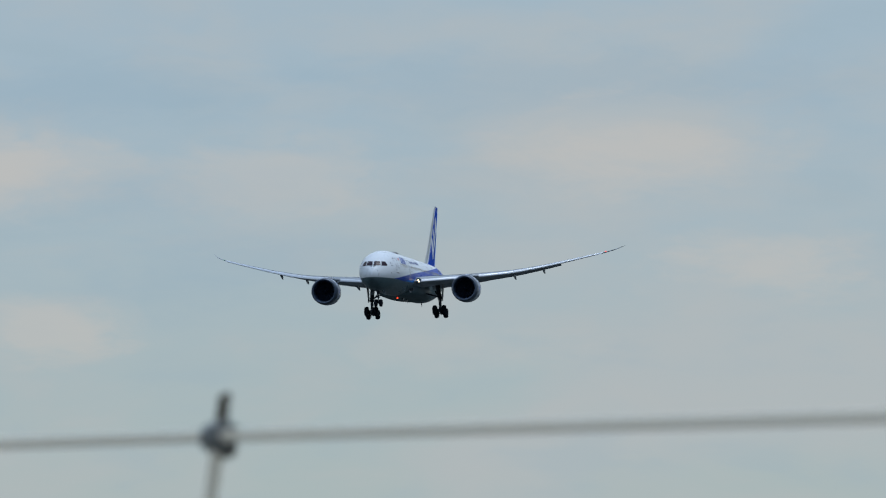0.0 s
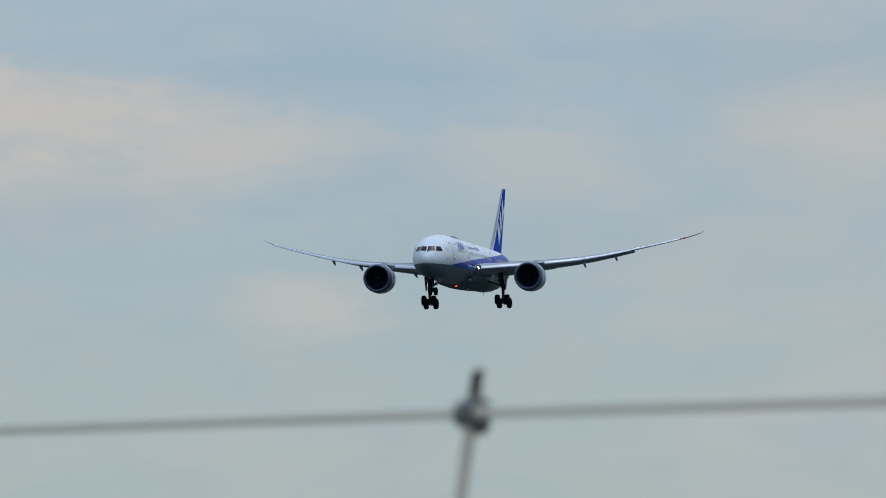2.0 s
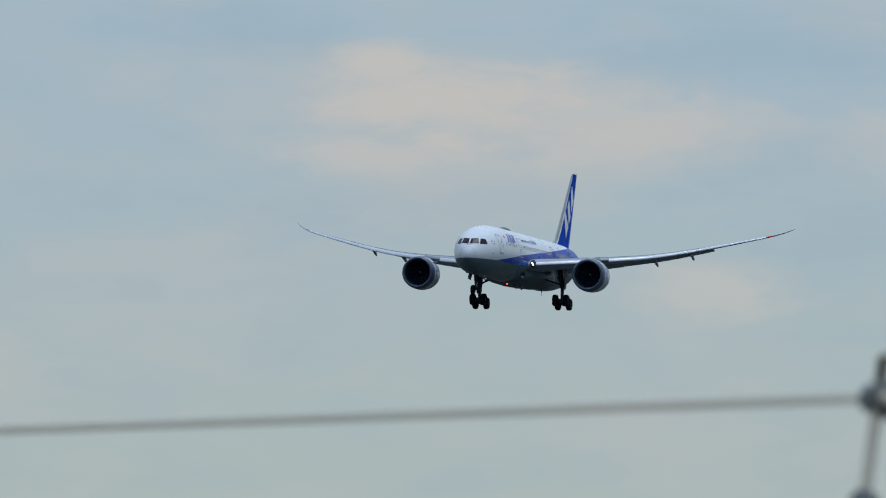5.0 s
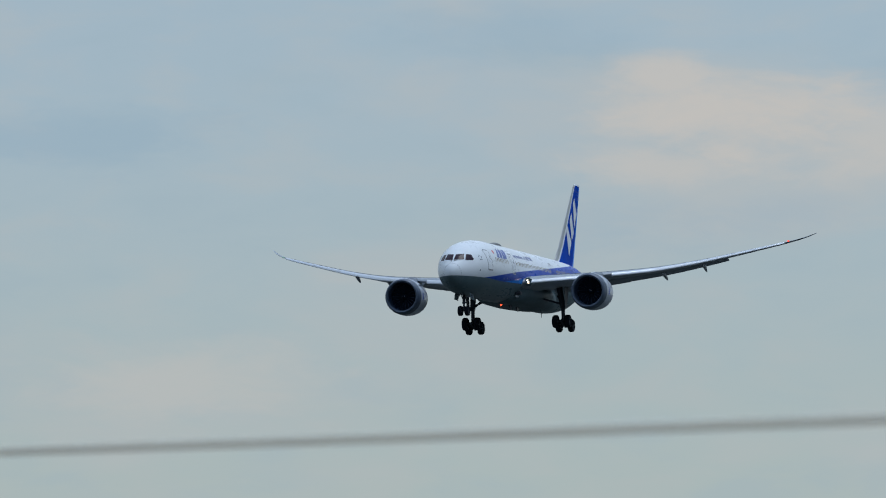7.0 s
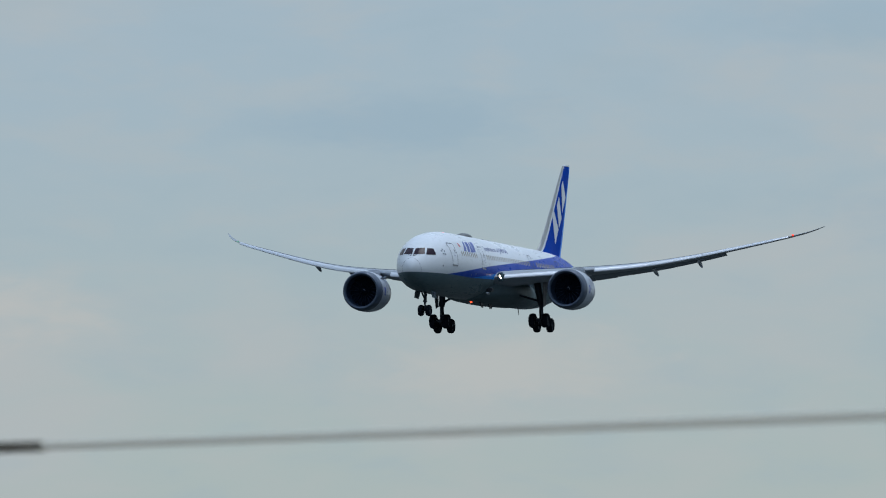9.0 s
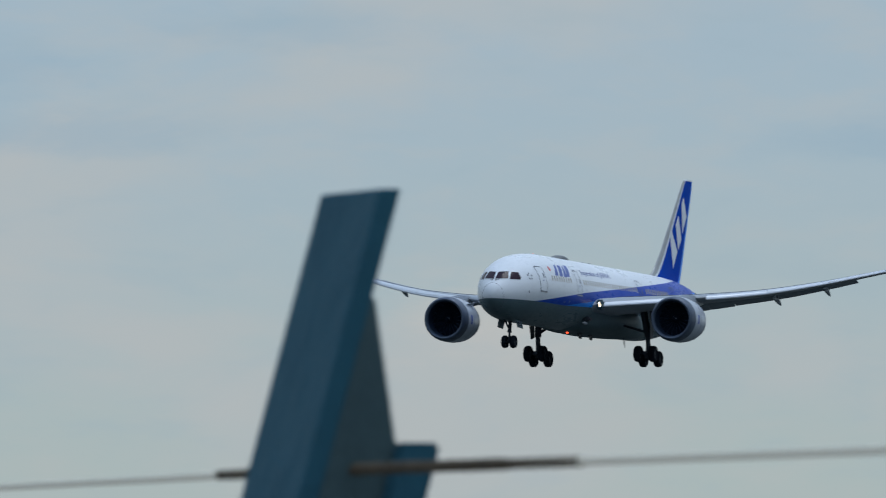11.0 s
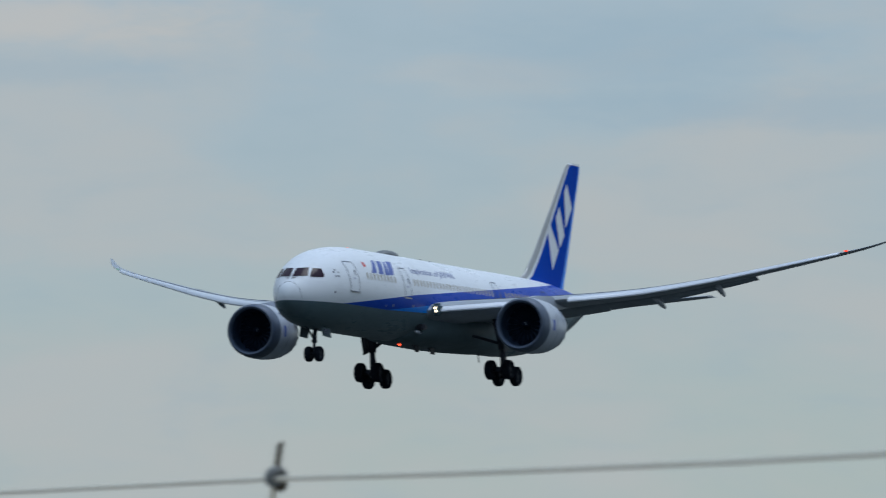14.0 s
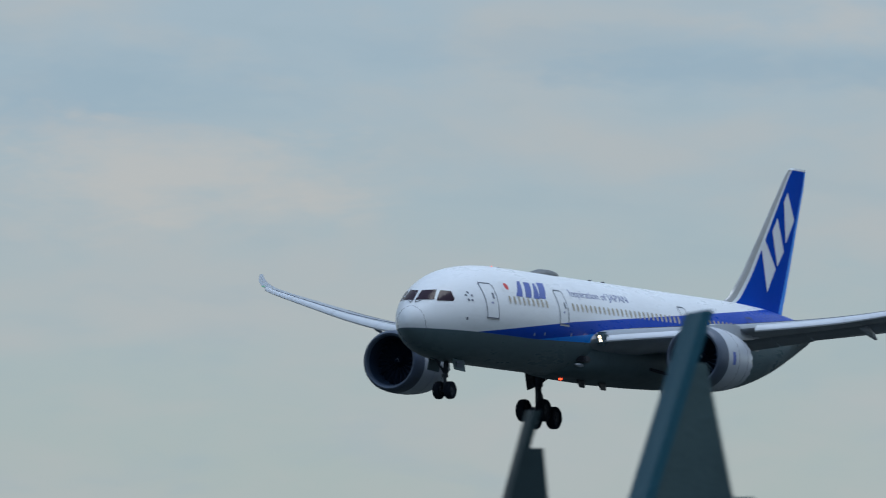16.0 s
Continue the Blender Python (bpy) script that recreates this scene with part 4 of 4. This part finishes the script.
            lead, chord = interp(fin_rows, z)
            c = max(0.0, (s - lead) / chord)
            h = 0.5 * 0.10 * chord * 2.97 * (math.sqrt(c) * 0.6 - 0.2 * c - 0.4 * c * c)
            v.co = (28 - s, side * (max(h, 0.012) + 0.03 + v.co.z), z)
        bmesh.ops.remove_doubles(bm, verts=bm.verts, dist=0.0005)
        for single in islands(bm):
            part("fin_bar", single, WHITE, fin, "white slanted bar", smooth=False)
        bm.free()
    # tailplane
    for side in (1, -1):
        bm = bmesh.new()
        loft(bm, [foil_ring(y, 48.6 + 0.72 * y, 5.6 - 0.40 * y, 1.15 + 0.12 * y, 0.09, side, 0.0) for y in (0.6, 3, 6, 9, 9.8)])
        part("tailplane", bm, GREY, plane)
    for side in (1, -1):
        build_wing(side, plane, "port" if side > 0 else "starboard")
        build_engine(side, plane)
        build_main_gear(side, plane)
    build_nose_gear(plane)
    return plane


PANES = {  # corners as y and z: lower inner, upper inner, upper outer, lower outer
    "front": [(0.06, 0.49), (0.10, 1.10), (0.85, 1.16), (1.02, 0.54)],
    "side": [(1.14, 0.48), (1.03, 1.13), (1.76, 0.66), (1.76, 0.49)]}
FIN_A, FIN_B, FIN_C = (49.2, 4.0), (53.3, 8.75), (48.45, 6.65)


# ---- ground and fence ----
def build_ground():
    bm = bmesh.new()
    bmesh.ops.create_grid(bm, x_segments=60, y_segments=60, size=4600)
    ground = part("ground", bm, GRASS, None, smooth=False)
    tagged(ground, "flat dark green airfield turf reaching the horizon", "ground", kind="structure")


GRASS = paint("dark_airfield_turf", (0.020, 0.027, 0.026), 0.9, dirt=0.5, grain=0.4, bump=0.3)
# pale reflector surface, added below the view to brighten the fence wire
BOUNCE = paint("pale_bounce_slab", (0.34, 0.33, 0.31), 0.85, dirt=0.35, grain=3.0, bump=0.2)
FENCE_TURN = 32.5  # bearing along which the fence runs away


def spot(bearing, distance, elevation):
    b = radians(bearing)
    return Vector((-distance * math.sin(b), distance * math.cos(b), EYE.z + distance * math.tan(radians(elevation))))


ALONG = Vector((-math.sin(radians(FENCE_TURN)), math.cos(radians(FENCE_TURN)), 0))
AWAY = Vector((math.cos(radians(FENCE_TURN)), math.sin(radians(FENCE_TURN)), 0))
UP = Vector((0, 0, 1))


def build_bounce_slab():
    """Unseen pale slab under fence and viewer, added to bounce light onto the wire."""
    bm = bmesh.new()
    ring = [ALONG * a + AWAY * n for a, n in ((-9, -7), (13, -7), (13, 6), (-9, 6))]
    loft(bm, [[p + UP * z for p in ring] for z in (-0.15, 0.006)])
    slab = part("pavement", bm, BOUNCE, None, smooth=False)
    tagged(slab, "unseen pale slab at the foot of the fence, added to bounce light", "pavement", kind="structure")


def build_post(at, scale, lean, stake_top, label, flare=0.028, face=0.060, step=0.0052, stake_at=(0.018, 0.0272), skin=None):
    """An angle-iron fence arm with a clipped rear leg on a stake. at: the far upper corner of its face; stake_top: metres from its top down to the stake."""
    drop = at.z + 0.25
    post = tagged(new("fence_post"), label, "fence post", group="fence posts")
    post.location = (at.x, at.y, 0)
    base = Vector((0, 0, at.z))
    down = (-UP - AWAY * math.tan(radians(lean)))
    near = -ALONG * face

    def at_(a, n, d):
        """a: share of the width towards the near edge; n: metres away; d: metres down."""
        return base + near * a + AWAY * n + down * d
    bm = bmesh.new()
    t = 0.0045 * scale
    rise = 0.0016 * scale
    loft(bm, [[at_(0, 0, 0), at_(1, 0, rise), at_(1, t, rise), at_(0, t, 0)], [at_(0, 0, drop), at_(1, 0, drop), at_(1, t, drop), at_(0, t, drop)]])
    bmesh.ops.bevel(bm, geom=list(bm.edges), offset=0.0003, segments=1, affect="EDGES")
    part("face_leg", bm, skin or ZINC, post, smooth=False)
    bm = bmesh.new()
    w = 0.0045 / face
    tip, full = 0.0245 * scale, 0.095 * scale
    prof = [(t * 0.9, tip), (step, tip), (0.0065 * scale + flare, full), (0.0065 * scale + flare, drop), (t * 0.9, drop)]
    loft(bm, [[at_(1, n, d) for n, d in prof], [at_(1 - w, n, d) for n, d in prof]])
    bmesh.ops.bevel(bm, geom=list(bm.edges), offset=0.0006, segments=1, affect="EDGES")
    part("rear_leg", bm, skin or SIDELIT_ZINC, post, "rear leg of the angle iron in a painted side-lit tone", smooth=False)
    bm = bmesh.new()
    (a, b), top = stake_at, stake_top
    loft(bm, [[at_(1.05, a, top), at_(1.05, b, top), at_(0.4, b, top), at_(0.4, a, top)], [at_(1.05, a, drop), at_(1.05, b, drop), at_(0.4, b, drop), at_(0.4, a, drop)]])
    bmesh.ops.bevel(bm, geom=list(bm.edges), offset=0.001, segments=2, affect="EDGES")
    part("stake", bm, ZINC, post, "dark steel stake behind the arm", smooth=False)
    return post


def build_wire(points, radius, label):
    wire = tagged(new("fence_wire"), label, "fence wire", group="fence wires")
    for a, b in zip(points, points[1:]):
        bm = bmesh.new()
        pipe(bm, [a.lerp(b, k / 12) for k in range(13)], radius, 8)
        part("strand", bm, WIRE, wire, "stretched zinc wire")
    return wire


def twist(bm, a, b, r_coil, r_wire, turns):
    d = (b - a).normalized()
    u = d.orthogonal().normalized()
    w = d.cross(u)
    steps = int(turns * 9)
    pts = [a.lerp(b, k / steps) + r_coil * (u * math.cos(2 * math.pi * turns * k / steps) + w * math.sin(2 * math.pi * turns * k / steps)) for k in range(steps + 1)]
    pipe(bm, pts, r_wire, 6)


def build_tie(at, scale, knot):
    """A short upright wire knotted round the strand."""
    tie = tagged(new("fence_wire_tie"), "short upright wire stay knotted round the strand", "wire stay", group="wire stays")
    tie.location = at
    lean = (UP + AWAY * 0.145).normalized()
    bm = bmesh.new()
    coil = [ALONG * 0.0016 * scale * (k / 12 - 1.5) + 0.0013 * scale * knot * (lean * math.cos(k * 0.56) + AWAY * math.sin(k * 0.56)) for k in range(40)]
    pipe(bm, coil, 0.0007 * scale, 6)
    bmesh.ops.create_uvsphere(bm, u_segments=10, v_segments=8, radius=0.0019 * scale * knot)
    part("knot", bm, KNOT, tie, "dull twisted knot")
    bm = bmesh.new()
    rust_at = (-lean * 0.0013 + AWAY * 0.0009 - ALONG * 0.0006) * scale * knot
    bmesh.ops.create_uvsphere(bm, u_segments=10, v_segments=8, radius=0.00125 * scale * knot, matrix=Matrix.Translation(rust_at))
    part("rust_lump", bm, RUST, tie, "brown rust under the knot")
    bm = bmesh.new()
    twist(bm, lean * 0.001 * scale, lean * (0.0044 * knot ** 2 - 0.0002) * scale, 0.00035 * scale, 0.0006 * scale, 4)
    part("twisted_end", bm, RUST, tie, "rusty twisted wire end")
    bm = bmesh.new()
    tube(bm, -lean * 0.001 * scale, -lean * 0.16 * scale, 0.00088 * scale, 0.00088 * scale, 8)
    part("stay", bm, WIRE, tie)
    bm = bmesh.new()
    bmesh.ops.create_uvsphere(bm, u_segments=10, v_segments=8, radius=0.0021 * scale, matrix=Matrix.Translation(-lean * 0.0142 * scale))
    part("lower_knot", bm, KNOT, tie)
    return tie


def build_fence():
    build_post(spot(20.066, 2.60, 2.852), 1.0, 15.1, 0.0553, "angle-iron fence arm leaning outward on its stake")
    build_post(spot(26.646, 5.25, 2.187), 1.0, 17.3, 0.082, "angle-iron fence arm leaning outward, farther along the wire", 0.038, 0.082, 0.0085, (0.036, 0.0475))
    build_post(spot(27.404, 7.40, 1.725), 1.0, 15.3, 0.12, "angle-iron fence arm at the fence's far end, darkened by painted shade", 0.032, 0.056, 0.0125, skin=SHADED_ZINC)
    gap = 0.866 * 0.65
    on_line = lambda b: gap / math.sin(radians(FENCE_TURN - b))
    stake = tagged(new("fence_stake"), "thin dark steel stake beside the wire", "fence stake")
    p = spot(25.235, on_line(25.235), 1.385)
    stake.location = (p.x, p.y, 0)
    bm = bmesh.new()
    d = -UP - AWAY * math.tan(radians(15.3))
    top = Vector((0, 0, p.z))
    loft(bm, [[top + q, top + q - ALONG * 0.010, top + q - ALONG * 0.010 + AWAY * 0.0055, top + q + AWAY * 0.0055] for q in (Vector((0, 0, 0)), d * (p.z + 0.2))])
    bmesh.ops.bevel(bm, geom=list(bm.edges), offset=0.0006, segments=1, affect="EDGES")
    part("bar", bm, SIDELIT_ZINC, stake, smooth=False)
    wire_at = [(2.0, 2.09, 0), (8.78, 1.930, 0), (11.96, 1.838, 0), (15.6, 1.702, 0), (18.8, 1.582, -0.002), (19.85, 1.540, -0.0105), (20.6, 1.505, -0.006), (21.6, 1.457, -0.002), (22.98, 1.402, 0), (23.787, 1.378, 0), (25.5, 1.291, 0), (26.6, 1.223, 0), (27.6, 1.16, 0)]
    build_wire([spot(b, on_line(b), e) + AWAY * n for b, e, n in wire_at], 0.00078, "single zinc fence wire stretched between posts")
    for b0, e0, n0, b1, e1, n1, fat in ((19.08, 1.571, -0.0043, 19.87, 1.539, -0.0106, 0.95), (18.78, 1.583, -0.0018, 19.08, 1.571, -0.0043, 0.8), (20.05, 1.531, -0.0093, 20.22, 1.524, -0.0083, 1.2), (20.22, 1.524, -0.0083, 20.40, 1.516, -0.0072, 0.8)):
        wrap = tagged(new("tie_wire"), "rusty tie wire wound round the fence wire", "tie wire", group="tie wires")
        a, b = spot(b0, on_line(b0), e0) + AWAY * n0, spot(b1, on_line(b1), e1) + AWAY * n1
        bm = bmesh.new()
        twist(bm, a, b, 0.0008 * fat, 0.00065 * fat, max(5, int((b - a).length / 0.0026)))
        part("coil", bm, RUST, wrap)
    build_tie(spot(11.952, on_line(11.952), 1.834), 1.0, 1.15)
    build_tie(spot(23.787, on_line(23.787), 1.387), 1.35, 1.35)


def motions():
    rows = []
    for t, x, y, z, turn, pitch, bank in FLIGHT:
        rows.append((t, pose(x, y, EYE.z + z, bank - 0.55 - 0.25 * min(1, max(0, (t - 9) / 4)), -pitch, -90 - turn)))
    walk(AIRLINER, rows)


build_ground()
build_bounce_slab()
build_fence()
AIRLINER = build_airliner()
motions()
